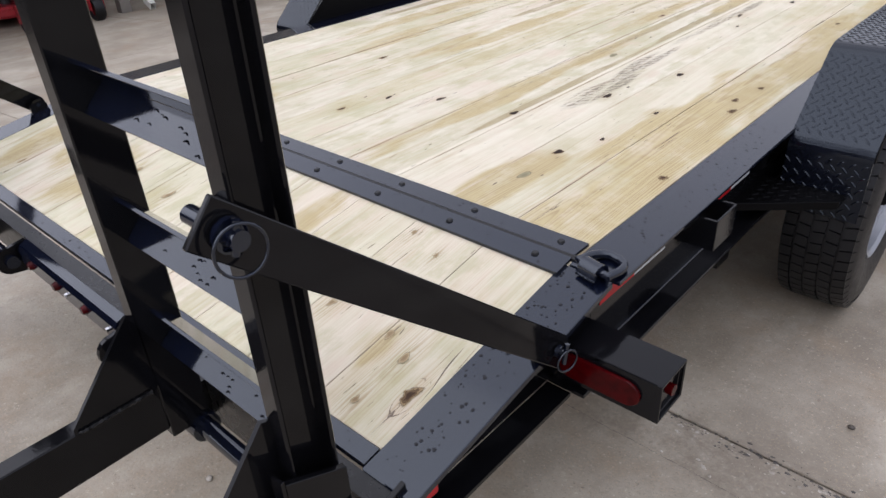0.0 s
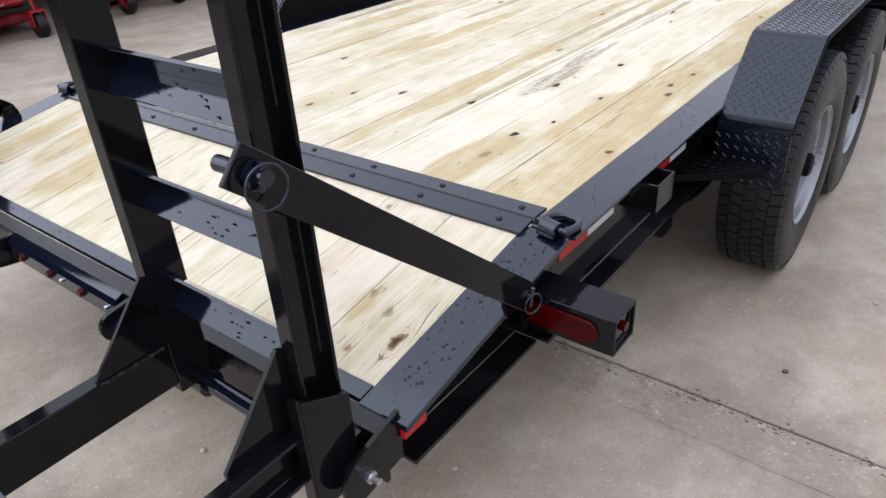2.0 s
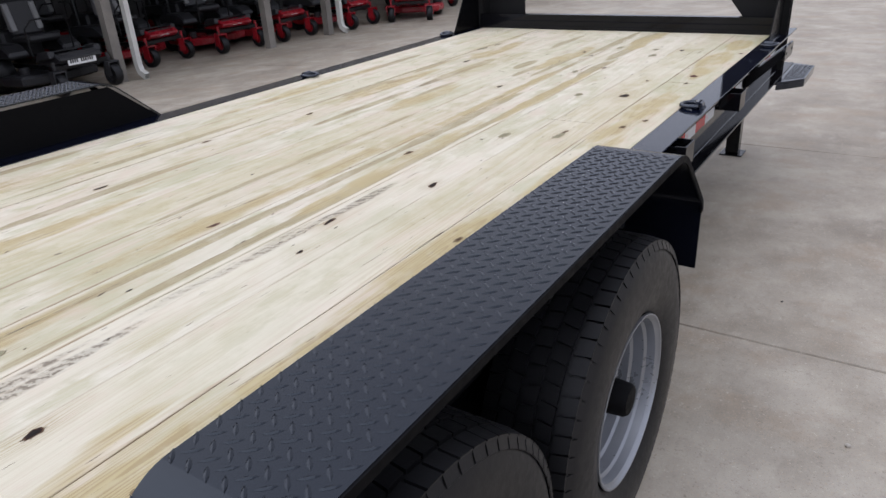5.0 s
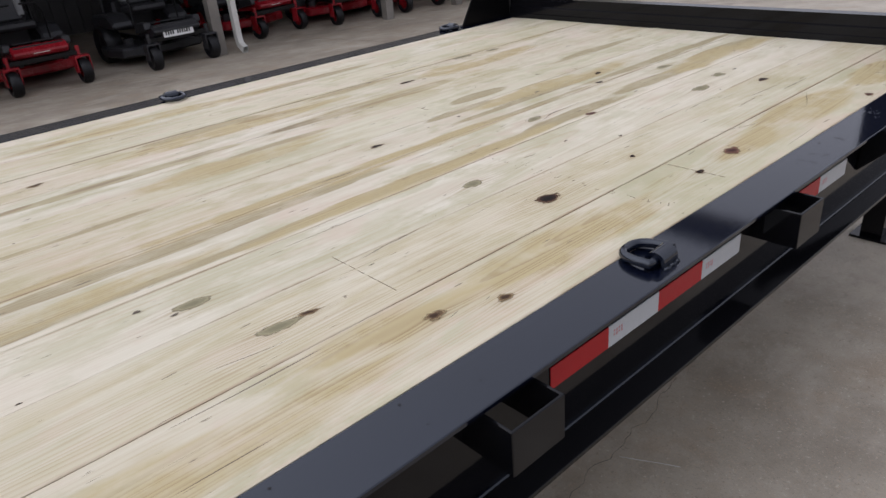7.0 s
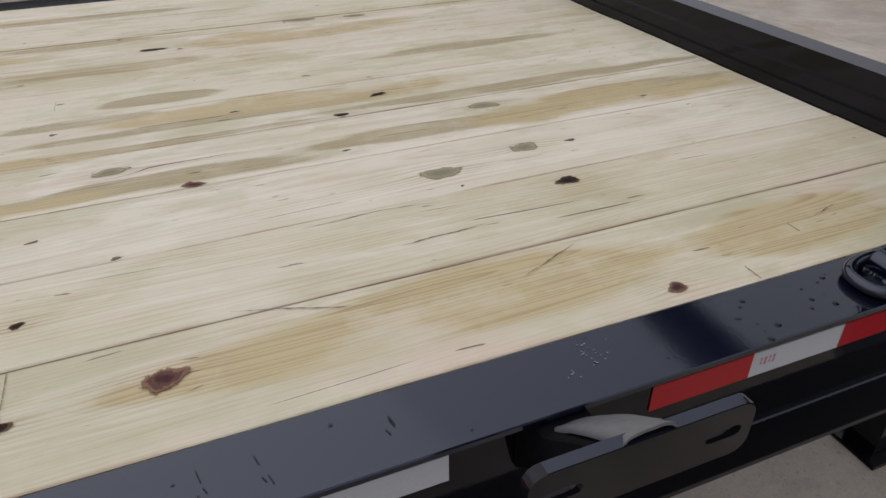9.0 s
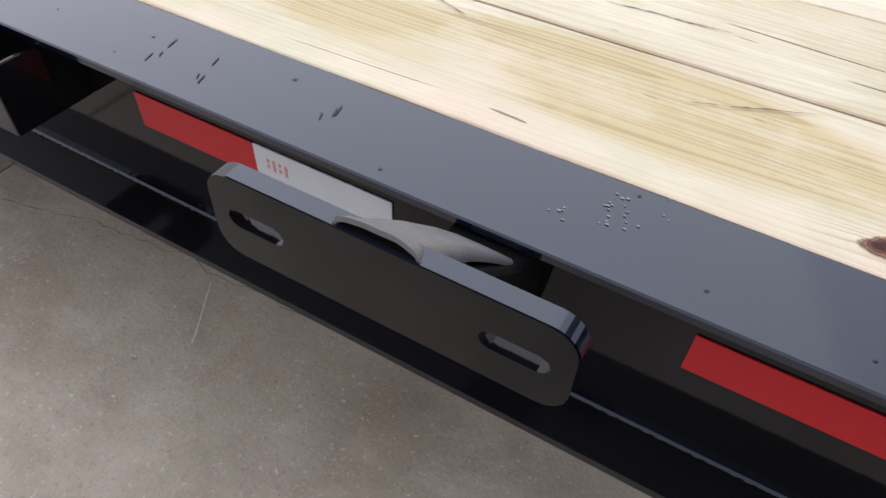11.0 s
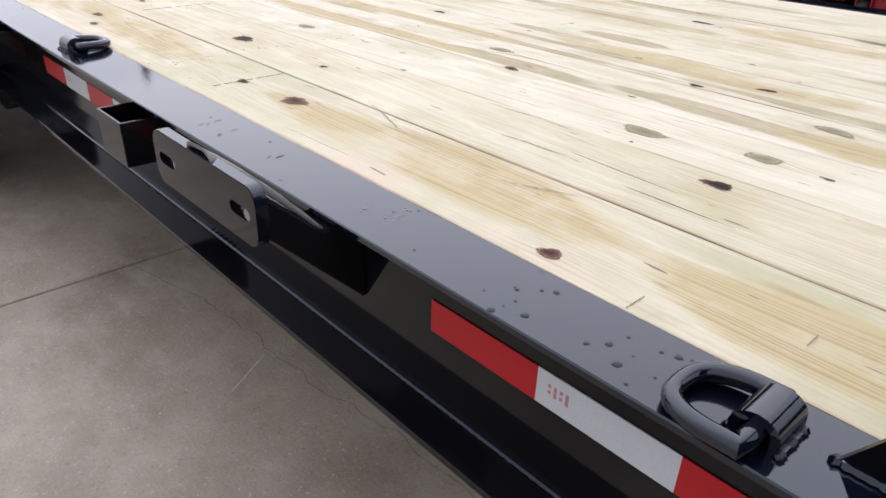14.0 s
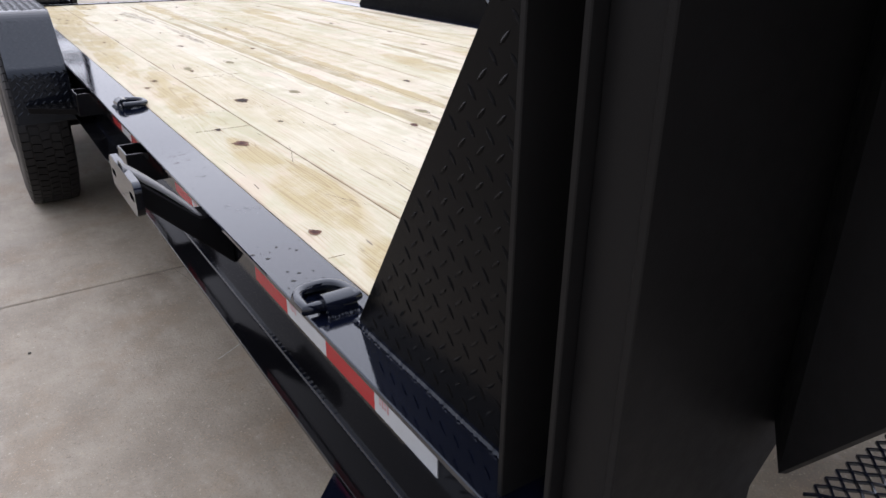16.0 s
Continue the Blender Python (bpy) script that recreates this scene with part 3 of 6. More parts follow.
# tan heartwood: across, along, half width, half length
HEART = [(0.860, 5.25, .048, .20), (0.848, 5.53, .066, .26), (0.862, 5.96, .054, .20), (0.83, 4.30, .065, .34), (0.855, 4.62, .045, .16), (0.87, 3.3, .055, .8),
         (0.855, 1.62, .12, .95), (0.85, 1.10, .12, .25), (0.87, 2.55, .095, .7), (0.25, 1.95, .045, .75), (0.16, 3.0, .045, .6),
         (0.64, 1.15, .07, .20), (0.34, 3.5, .035, .6), (0.37, 4.5, .03, .5), (0.205, 4.45, .030, .75), (0.09, 5.4, .05, .4), (0.33, 6.0, .06, .3),
         (-0.13, 4.35, .05, .3), (-0.22, 2.4, .05, .45), (-0.56, 2.05, .05, .4), (-0.75, 2.6, .06, .6)]
FAR_HEART = [(-0.44, 4.5, .05, .35), (-0.40, 5.5, .06, .3), (-0.8, 4.4, .05, .5), (-0.31, 2.06, .04, .2), (-0.45, 1.12, .09, .16)]
TAIL_HEART = [(-0.42, 0.62, .10, .16), (-0.62, 0.72, .07, .14), (-0.80, 0.68, .06, .2), (0.35, 0.80, .05, .12), (0.78, 0.60, .04, .07)]
# grey weathered machine marks along a joint
STAINS = [(0.476, 1.87, .044, .24), (0.450, 2.18, .034, .26), (0.432, 2.85, .028, .40), (0.440, 3.15, .020, .2)]
# brown-olive strips that follow an edge: across, along, half width, half length
STRIPS = [(0.366, 4.5, .022, .85), (0.364, 3.2, .020, 1.0), (0.37, 1.9, .018, .7), (0.355, 5.2, .034, .26), (0.335, 5.6, .030, .4), (0.30, 6.1, .035, .25),
          (0.203, 4.9, .014, .8), (0.186, 5.85, .024, .5), (0.250, 4.1, .026, .5), (0.255, 2.7, .022, 1.1), (0.13, 5.2, .02, .35), (-0.28, 4.95, .032, .4),
          (-0.275, 4.1, .022, .3), (-0.50, 4.45, .028, .22), (-0.51, 5.02, .026, .22), (-0.17, 4.48, .022, .2), (-0.79, 4.95, .03, .3), (0.045, 4.98, .02, .16),
          (-0.03, 5.14, .03, .12), (-0.90, 2.7, .03, .5), (-0.60, 3.3, .02, .5), (-0.36, 2.9, .02, .4), (0.01, 3.4, .016, .6), (-0.12, 5.9, .03, .3)]
# pencil and saw marks across a board: along, from, to
MARKS = [(4.936, 0.775, 0.925), (4.175, 0.548, 0.745), (4.94, -0.10, -0.04), (5.825, 0.925, 0.955), (5.96, 0.862, 0.885)]
# dark drying checks that run with the grain: from (across, along) to (across, along)
CHECKS = [(0.759, 5.178, 0.813, 5.345), (0.834, 5.537, 0.788, 5.647), (0.600, 4.20, 0.588, 4.36), (0.60, 5.30, 0.606, 5.52), (0.862, 6.01, 0.845, 6.07),
          (0.250, 2.10, 0.262, 2.60), (-0.02, 1.90, -0.012, 2.35), (0.115, 5.05, 0.118, 5.30), (-0.24, 4.5, -0.235, 4.95), (0.70, 5.42, 0.692, 5.55)]


def field_noise(x, y, seed):
    """Smooth noise in -1..1 over arrays of places."""
    xi, yi = np.floor(x), np.floor(y)
    fx, fy = x - xi, y - yi
    fx, fy = fx * fx * (3 - 2 * fx), fy * fy * (3 - 2 * fy)

    def corner(a, c):
        v = np.sin((xi + a) * 127.1 + (yi + c) * 311.7 + seed * 74.7) * 43758.5453
        return v - np.floor(v)
    return 2 * ((corner(0, 0) * (1 - fx) + corner(1, 0) * fx) * (1 - fy) + (corner(0, 1) * (1 - fx) + corner(1, 1) * fx) * fy) - 1


def blob(x, y, spots, wobble, power=2.0, slope=2.4):
    best = np.zeros_like(x)
    for cx, cy, rx, ry in spots:
        q = np.abs((x - cx) / rx) ** power + np.abs((y - cy) / ry) ** power + wobble
        best = np.maximum(best, np.clip(slope * (1.0 - q), 0.0, 1.0))
    return best


def build_planks():
    edges = [0.957, 0.771, 0.585, 0.402, 0.217, 0.030, -0.158, -0.345, -0.532, -0.719, -0.906, -0.985]
    knots = DARK_KNOTS + RED_KNOTS + BROWN_KNOTS + GREY_KNOTS + TAIL_KNOTS
    rnd = random.Random(4)
    for b, (xr, xl) in enumerate(zip(edges, edges[1:])):
        for tail in (False, True):
            y0, y1 = (0.447, HINGE_Y - 0.006) if tail else (HINGE_Y + 0.006, HEAD_Y - 0.002)
            shift = 0.012 * rnd.random() if tail else 0.0
            gap = rnd.choice((0.0003, 0.0004, 0.0008))
            x0, x1 = xl + gap + shift * 0.1, xr - gap
            fine = 0.0048 if xr > 0.3 else 0.0075
            nx, ny = max(4, round((x1 - x0) / fine)), round((y1 - y0) / (2.1 * fine))
            lift, cup, tilt = rnd.uniform(-0.0010, 0.0010), rnd.uniform(-0.0006, 0.0010), rnd.uniform(-0.02, 0.02)
            pith, deep = rnd.uniform(-0.05, 0.05), rnd.choice((0.012, 0.022, 0.035, 0.06))
            if rnd.random() < 0.3:
                pith += rnd.choice((-0.14, 0.14))
            seed = b * 5 + tail * 2
            px = np.linspace(x0, x1, nx + 1)
            px[1], px[-2] = x0 + 0.002, x1 - 0.002
            x, y = (v.ravel() for v in np.meshgrid(px, np.linspace(y0, y1, ny + 1)))
            w = (x - x0) / (x1 - x0) * 2 - 1
            worn = (np.abs(w) > 0.9999) * (0.0010 + 0.0007 * field_noise(y * 9, y * 0, seed))
            z = np.where(y >= HINGE_Y, DECK, DECK - FALL * (HINGE_Y - y)) + lift + cup * w * w - worn
            mid = x - (x0 + x1) / 2
            # the board is a flat cut through a tapering, slightly crooked log
            heart_x = pith + 0.022 * field_noise(y * 0.7, y * 0, seed + 1.5)
            depth = deep + 0.034 * field_noise(y * 0.75, y * 0 + 3, seed + 2.5) + 0.009 * field_noise(y * 2.1, x * 5, seed + 3.5)
            ring = np.sqrt((mid - heart_x) ** 2 + depth ** 2) + 0.0035 * field_noise(x * 13, y * 2.2, seed + 0.7)
            ring += 0.0011 * field_noise(x * 40, y * 7, seed + 0.9)
            grain = mid + tilt * (y - y0) + 0.026 * field_noise(x * 3.2, y * 0.65, seed + 4.2) + 0.006 * field_noise(x * 9, y * 3.1, seed + 6.1)
            halo = np.zeros_like(x)
            for kx, ky, krx, kry in knots:
                if not (x0 - 0.05 < kx < x1 + 0.05 and y0 - 0.3 < ky < y1 + 0.3):
                    continue
                dv, du = x - kx, (y - ky) / 2.6
                size = max(krx, kry / 2.4)
                far = np.sqrt(dv * dv + du * du)
                ring += 0.55 * size * np.exp(-far / (1.5 * size))
                rr = (1.6 * size) ** 2
                grain -= dv * rr / (dv * dv + du * du + 0.25 * rr)
                halo = np.maximum(halo, 0.8 * np.exp(-(far / (1.7 * size)) ** 2))
            wob = 0.55 * field_noise(x * 14, y * 4.5, 2.2) + 0.25 * field_noise(x * 50, y * 9, 3.2) + 0.12 * field_noise(x * 130, y * 22, 5.2)
            auto = np.clip(2 * (field_noise(b * 3.7 + x * 3.5, y * 0.55, 11.0 + tail) - 0.45), 0.0, 0.3)
            heart = np.maximum(blob(x, y, TAIL_HEART if tail else HEART + FAR_HEART, 1.5 * wob - 0.45, slope=0.85), auto)
            strip = np.zeros_like(x) if tail else blob(x, y, STRIPS, 0.9 * wob - 0.2, slope=1.3)
            bleach = np.zeros_like(x) if tail else np.clip(1.5 - np.abs(x - 0.393 - 0.002 * field_noise(y * 5, y * 0, 8.1)) / 0.006, 0, 1) * (y < 6.2)
            if not tail and 0.40 < x0 < 0.60:
                bleach = np.clip(0.34 + 0.4 * field_noise(x * 9, y * 1.4, 9.3), 0.05, 0.6)
            stain = np.zeros_like(x) if tail else blob(x, y, STAINS, wob)
            rim = np.clip(1 - np.minimum(x - x0, x1 - x) / 0.010, 0, 1)
            verts = [tuple(p) for p in np.stack((x, y, z), 1)]
            faces = [(j * (nx + 1) + i, j * (nx + 1) + i + 1, (j + 1) * (nx + 1) + i + 1, (j + 1) * (nx + 1) + i)
                     for j in range(ny) for i in range(nx)]
            # sides and underside
            n = len(verts)
            low = [(x0, y0), (x1, y0), (x1, y1), (x0, y1)]
            verts += [(u, v, deck_z(v) - 0.038) for u, v in low]
            left = [j * (nx + 1) for j in range(ny + 1)]
            right = [j * (nx + 1) + nx for j in range(ny + 1)]
            faces += [tuple(list(range(nx, -1, -1)) + [n, n + 1]), tuple([ny * (nx + 1) + i for i in range(nx + 1)] + [n + 2, n + 3]),
                      tuple(left + [n + 3, n]), tuple(right[::-1] + [n + 1, n + 2]), (n, n + 3, n + 2, n + 1)]
            me = bpy.data.meshes.new("plank")
            me.from_pydata(verts, [], faces)
            me.materials.append(WOOD)
            for key, values in (("grain", grain), ("ring", ring), ("heart", heart), ("stain", stain), ("rim", rim), ("halo", halo), ("strip", strip), ("bleach", bleach)):
                a = me.attributes.new(key, "FLOAT", "POINT")
                a.data.foreach_set("value", np.append(values, [0.0] * 4).astype(np.float32))
            ob = new("plank", me)
            ob.parent = trailer
            ob.matrix_parent_inverse = trailer.matrix_basis.inverted()


def build_knots():
    rnd = random.Random(9)
    small = [(u, v, rnd.uniform(.003, .006), rnd.uniform(.007, .014)) for u, v in PIN_KNOTS]
    for _ in range(60):
        y = rnd.uniform(1.1, 6.2)
        small.append((rnd.uniform(-0.93, 0.70), y, rnd.uniform(.0012, .003), rnd.uniform(.003, .010)))
    for spots, mat, grown in ((DARK_KNOTS, KNOT_DARK, 0.92), (RED_KNOTS, KNOT_RED, 1.0), (BROWN_KNOTS, KNOT_BROWN, 1.0), (GREY_KNOTS, KNOT_GREY, 1.0),
                              (TAIL_KNOTS[:1], KNOT_BROWN, 1.0), (TAIL_KNOTS[1:], KNOT_FAINT, 0.7), (small, PITCH, 0.9)):
        for kx, ky, rx, ry in spots:
            n = 22
            turn = rnd.uniform(-0.25, 0.25)
            verts, reach, faces = [(kx, ky, deck_z(ky) + 0.0016)], [0.0], []
            rough = 0.6 if mat is KNOT_GREY else 1.0
            wob = [1 + rough * (0.22 * math.sin(3 * k * 0.2856 + kx * 40) * rnd.uniform(0.3, 1) + rnd.uniform(-0.14, 0.14)) for k in range(n)]
            for level in (0.35, 0.7, 1.0):
                for k in range(n):
                    a = 2 * math.pi * k / n
                    q = grown * level * (1 + (wob[k] - 1) * level)
                    dx, dy = rx * math.cos(a) * q, ry * math.sin(a) * q
                    dx, dy = dx * math.cos(turn) - dy * math.sin(turn), dx * math.sin(turn) + dy * math.cos(turn)
                    verts.append((kx + dx, ky + dy, deck_z(ky + dy) + 0.0015 - 0.0006 * level))
                    reach.append(level)
            for k in range(n):
                faces.append((0, 1 + k, 1 + (k + 1) % n))
                for lv in (0, 1):
                    p, q = 1 + lv * n, 1 + (lv + 1) * n
                    faces.append((p + k, q + k, q + (k + 1) % n, p + (k + 1) % n))
            me = bpy.data.meshes.new("knot")
            me.from_pydata(verts, [], faces)
            me.materials.append(mat)
            at = me.attributes.new("reach", "FLOAT", "POINT")
            at.data.foreach_set("value", np.array(reach, dtype=np.float32))
            ob = new("knot", me)
            ob.parent = trailer
            ob.matrix_parent_inverse = trailer.matrix_basis.inverted()
    for y, xa, xb in MARKS:
        bm = bmesh.new()
        for k in range(7):
            u = xa + (xb - xa) * k / 7
            v = u + (xb - xa) / 7 * rnd.uniform(0.55, 1.0)
            box(bm, u, v, y - 0.00035, y + 0.00035, DECK + 0.0008, DECK + 0.0016)
        part("saw_mark", bm, PENCIL, trailer)
    for xa, ya, xb, yb in CHECKS:
        bm = bmesh.new()
        n = 22
        drift, prev = 0.0, None
        for k in range(n + 1):
            u = k / n
            drift += rnd.uniform(-0.0012, 0.0012)
            q = 0.0011 * math.sin(math.pi * (0.04 + 0.92 * u)) * rnd.uniform(0.15, 1.3)
            x, y = xa + (xb - xa) * u + drift * math.sin(math.pi * u), ya + (yb - ya) * u
            row = [bm.verts.new((x - q, y, DECK + 0.0016)), bm.verts.new((x + q, y, DECK + 0.0016))]
            if prev:
                bm.faces.new((prev[0], prev[1], row[1], row[0]))
            prev = row
        part("drying_check", bm, PITCH, trailer)
    # a row of short stacking marks across the boards
    for k in range(46):
        if k % 5 in (1, 4):
            continue
        bm = bmesh.new()
        for _ in range(rnd.choice((1, 2, 3))):
            x, y, q = 0.24 + 0.0155 * k + rnd.uniform(-.007, .007), 4.735 + rnd.gauss(0, .009), rnd.uniform(.0012, .003)
            box(bm, x - 0.0005, x + 0.0005, y - q, y + q, DECK + 0.0008, DECK + 0.0015)
        part("stacking_mark", bm, PENCIL, trailer)


def build_frame():
    for s in (1, -1):
        def rail(bm):
            prism(bm, [(WOOD_R + 0.002, DECK - 0.0075), (RAIL_R, DECK - 0.0075), (RAIL_R, DECK + 0.0015), (WOOD_R + 0.002, DECK + 0.0015)],
                  "y", HINGE_Y - 0.02, HEAD_Y + 0.30)
            for v in bm.verts:
                if v.co.x > 1.05 and v.co.y > 6:
                    v.co.x -= 0.011
        part("side_rail", side(s, rail), BLACK, trailer, bevel=0.0015)

        def tail_rail(bm):
            for x0, x1 in ((WOOD_R - 0.012, 1.068),):
                prism(bm, [(TAIL_Y, deck_z(TAIL_Y) - 0.012), (TAIL_Y, deck_z(TAIL_Y) + 0.001), (HINGE_Y - 0.021, DECK - 0.003),
                           (HINGE_Y - 0.021, DECK - 0.016)], "x", x0, x1)
        part("tail_rail", side(s, tail_rail), BLACK, trailer, bevel=0.0015)

        def beam(bm):
            box(bm, WEB_R - 0.012, WEB_R, HINGE_Y - 0.02, HEAD_Y + 0.3, FLANGE_Z + 0.0005, DECK - 0.008)
            box(bm, WEB_R - 0.012, WEB_R, HINGE_Y - 0.125, HINGE_Y - 0.0202, FLANGE_Z + 0.0005, DECK - 0.042)
            box(bm, WEB_R - 0.09, FLANGE_R, HINGE_Y - 0.12, HEAD_Y + 0.3, FLANGE_Z - 0.009, FLANGE_Z)
        part("frame_beam", side(s, beam), BLACK_SIDE, trailer, bevel=0.001)

        def long_weld(bm):
            weld_line(bm, (WEB_R + 0.002, HINGE_Y, FLANGE_Z + 0.0015), (WEB_R + 0.002, HEAD_Y + 0.28, FLANGE_Z + 0.0015), 0.0042, 0.011, 0.8)
        part("weld_bead", side(s, long_weld), BLACK, trailer, smooth=True)

        def tail_web(bm):
            prism(bm, [(TAIL_Y + 0.01, 0.512), (HINGE_Y - 0.021, 0.508), (HINGE_Y - 0.021, DECK - 0.017),
                       (TAIL_Y + 0.01, deck_z(TAIL_Y) - 0.013)], "x", 0.985, 0.997)
            box(bm, 0.9975, 1.052, TAIL_Y + 0.03, HINGE_Y - 0.121, 0.499, 0.5075)
        part("tail_web", side(s, tail_web), BLACK_SIDE, trailer)

        def tail_mark(bm):
            box(bm, 1.036, 1.050, TAIL_Y + 0.012, TAIL_Y + 0.07, 0.575, 0.606)
        part("side_reflector", side(s, tail_mark), RED_TAPE, trailer, "small red side reflector")

        # reflective tape: start, red first, pieces
        for y, red, count in ((0.982, True, 2), (1.497, True, 1), (1.62, False, 1), (4.244, True, 4), (5.056, True, 2), (5.626, True, 4)):
            for k in range(count):
                w = 0.1375 if y < 2 else (0.147 if y < 4.9 else 0.153)
                if y in (1.497, 1.62):
                    w = 0.122

                def strip(bm, a=y + k * w, b=y + (k + 1) * w):
                    box(bm, WEB_R + 0.0004, WEB_R + 0.0018, a, b, TAPE_Z + (0.012 if a < 2 else -0.001), TAPE_Z + (0.056 if a < 2 else 0.040))
                is_red = red ^ bool(k % 2)
                t = part("reflective_tape", side(s, strip), RED_TAPE if is_red else WHITE_TAPE, trailer,
                         "red reflective tape" if is_red else "white reflective tape")
                if not is_red and s == 1 and y > 4:
                    def print_marks(bm, a=y + k * w):
                        for q in range(4):
                            for lift in (0.0, 0.007):
                                box(bm, WEB_R + 0.0018, WEB_R + 0.0021, a + 0.014 + q * 0.007, a + 0.0175 + q * 0.007, TAPE_Z + 0.017 + lift - 0.002 * (q % 2), TAPE_Z + 0.021 + lift)
                    tagged(part("printed_mark", side(s, print_marks), FAINT_INK, t), "faded red print bars", kind="stuff")

    # cross members under the planks
    for y in (1.02, 1.6, 2.2, 2.8, 3.4, 4.0, 4.6, 5.2, 5.8, 6.3):
        bm = bmesh.new()
        box(bm, XC - WEB_R + 0.013, XC + WEB_R - 0.013, y - 0.025, y + 0.025, 0.60, DECK - 0.042)
        part("cross_member", bm, BLACK_DULL, trailer)

    # hinge strips over the break between deck and tail
    for k, (y0, y1) in enumerate(((0.913, 0.965), (0.973, 1.028))):
        bm = bmesh.new()
        rise = 0.0075
        prism(bm, [(y0, deck_z(y0) + 0.001), (y1, deck_z(y1) + 0.001), (y1, deck_z(y1) + rise), (y0, deck_z(y0) + rise)], "x", XC - 0.968, XC + 0.968)
        strip = part("break_strip", bm, BLACK, trailer, "black flat steel strip screwed over the deck break", bevel=0.001)
        for x in np.linspace(-0.9, 0.9, 9):
            bm = bmesh.new()
            y = (y0 + y1) / 2
            z = deck_z(y) + rise
            bmesh.ops.create_cone(bm, cap_ends=True, segments=10, radius1=0.0085, radius2=0.006, depth=0.004,
                                  matrix=Matrix.Translation((XC + x + 0.02 * k, y, z + 0.002)))
            part("screw", bm, BLACK_DULL, strip)
    bm = bmesh.new()
    rod(bm, (XC - 0.985, HINGE_Y, DECK + 0.0), (XC + 0.985, HINGE_Y, DECK + 0.0), 0.0085)
    part("break_rod", bm, BLACK_DULL, trailer)

    # tail end plates
    bm = bmesh.new()
    prism(bm, [(0.412, deck_z(0.412) - 0.010), (0.445, deck_z(0.445) - 0.010), (0.445, deck_z(0.445) + 0.001), (0.412, deck_z(0.412) + 0.001)],
          "x", XC - 0.957, XC + 0.957)
    part("tail_strip", bm, BLACK, trailer)
    bm = bmesh.new()
    prism(bm, [(0.372, 0.604), (0.405, 0.610), (0.405, 0.618), (0.372, 0.612)], "x", XC - 1.04, XC + 1.04)
    box(bm, XC - 1.04, XC + 1.04, 0.372, 0.382, 0.505, 0.603)
    tail = part("tail_plate", bm, BLACK_DULL, trailer, "black steel rear cross plate", bevel=0.001)
    for s in (1, -1):
        bm = bmesh.new()
        rod(bm, (XC + s * 0.265, 0.325, 0.562), (XC + s * 1.03, 0.325, 0.562), 0.017, 14)
        part("hinge_rod", bm, BLACK, trailer, smooth=True)
    bm = bmesh.new()
    prism(bm, [(0.3715, 0.612), (0.352, 0.604), (0.344, 0.590), (0.344, 0.552), (0.350, 0.545), (0.3715, 0.545)], "x", XC - 0.262, XC + 0.262)
    part("lamp_bar", bm, BLACK, trailer, "black bar that holds the small rear lamps", bevel=0.002)
    for x in (-0.99, -0.56, -0.285, 0.285, 0.56, 0.99):
        bm = bmesh.new()
        pts = [(0.371, 0.605), (0.371, 0.52)] + [(0.325 + 0.036 * math.cos(a), 0.562 + 0.036 * math.sin(a)) for a in
                                             [radians(d) for d in range(270, 80, -20)]]
        prism(bm, pts, "x", XC + x - 0.006, XC + x + 0.006)
        part("hinge_lug", bm, BLACK_SIDE, trailer)
    for x in (-0.20, -0.053, 0.099):
        bm = bmesh.new()
        bmesh.ops.create_cone(bm, cap_ends=True, segments=16, radius1=0.0115, radius2=0.009, depth=0.010,
                              matrix=Matrix.Translation((x, 0.339, 0.575)) @ Matrix.Rotation(radians(90), 4, "X"))
        part("marker_light", bm, RED_LENS, trailer, "small red marker light")
    for x in (0.008, 0.214):
        bm = bmesh.new()
        bmesh.ops.create_cone(bm, cap_ends=True, segments=6, radius1=0.0055, radius2=0.0055, depth=0.008,
                              matrix=Matrix.Translation((x, 0.340, 0.577)) @ Matrix.Rotation(radians(90), 4, "X"))
        part("bolt", bm, STEEL, trailer)


def build_lamp_boxes():
    for s in (1, -1):
        def body(bm):
            y0, y1, z0, z1 = 0.828, 0.922, 0.556, 0.640
            rings = []
            for x, d in ((1.02, 0.0), (1.236, 0.0), (1.236, 0.006), (1.227, 0.006)):
                rings.append([bm.verts.new((x, p, q)) for p, q in ((y0 + d, z0 + d), (y1 - d, z0 + d), (y1 - d, z1 - d), (y0 + d, z1 - d))])
            for p, q in zip(rings, rings[1:]):
                for k in range(4):
                    bm.faces.new((p[k], p[(k + 1) % 4], q[(k + 1) % 4], q[k]))
            bm.faces.new(rings[0][::-1])
            bm.faces.new(rings[-1])
        b = part("tail_lamp_box", side(s, body), BLACK_SIDE, trailer, "black square-tube tail lamp box", bevel=0.0015)

        def lens(bm):
            pts = []
            for cx, d0 in ((1.175, -90), (1.065, 90)):
                pts += [(cx + 0.027 * math.cos(radians(d0 + k * 20)), 0.598 + 0.027 * math.sin(radians(d0 + k * 20))) for k in range(10)]
            prism(bm, pts, "y", 0.821, 0.8285)
        part("lens", side(s, lens), RED_LENS, b, "red oval tail light lens", bevel=0.002)

        def dot(bm):
            rod(bm, (1.2275, 0.872, 0.606), (1.240, 0.872, 0.606), 0.011, 14)
        part("side_marker", side(s, dot), RED_LENS, b, "round red side marker light")


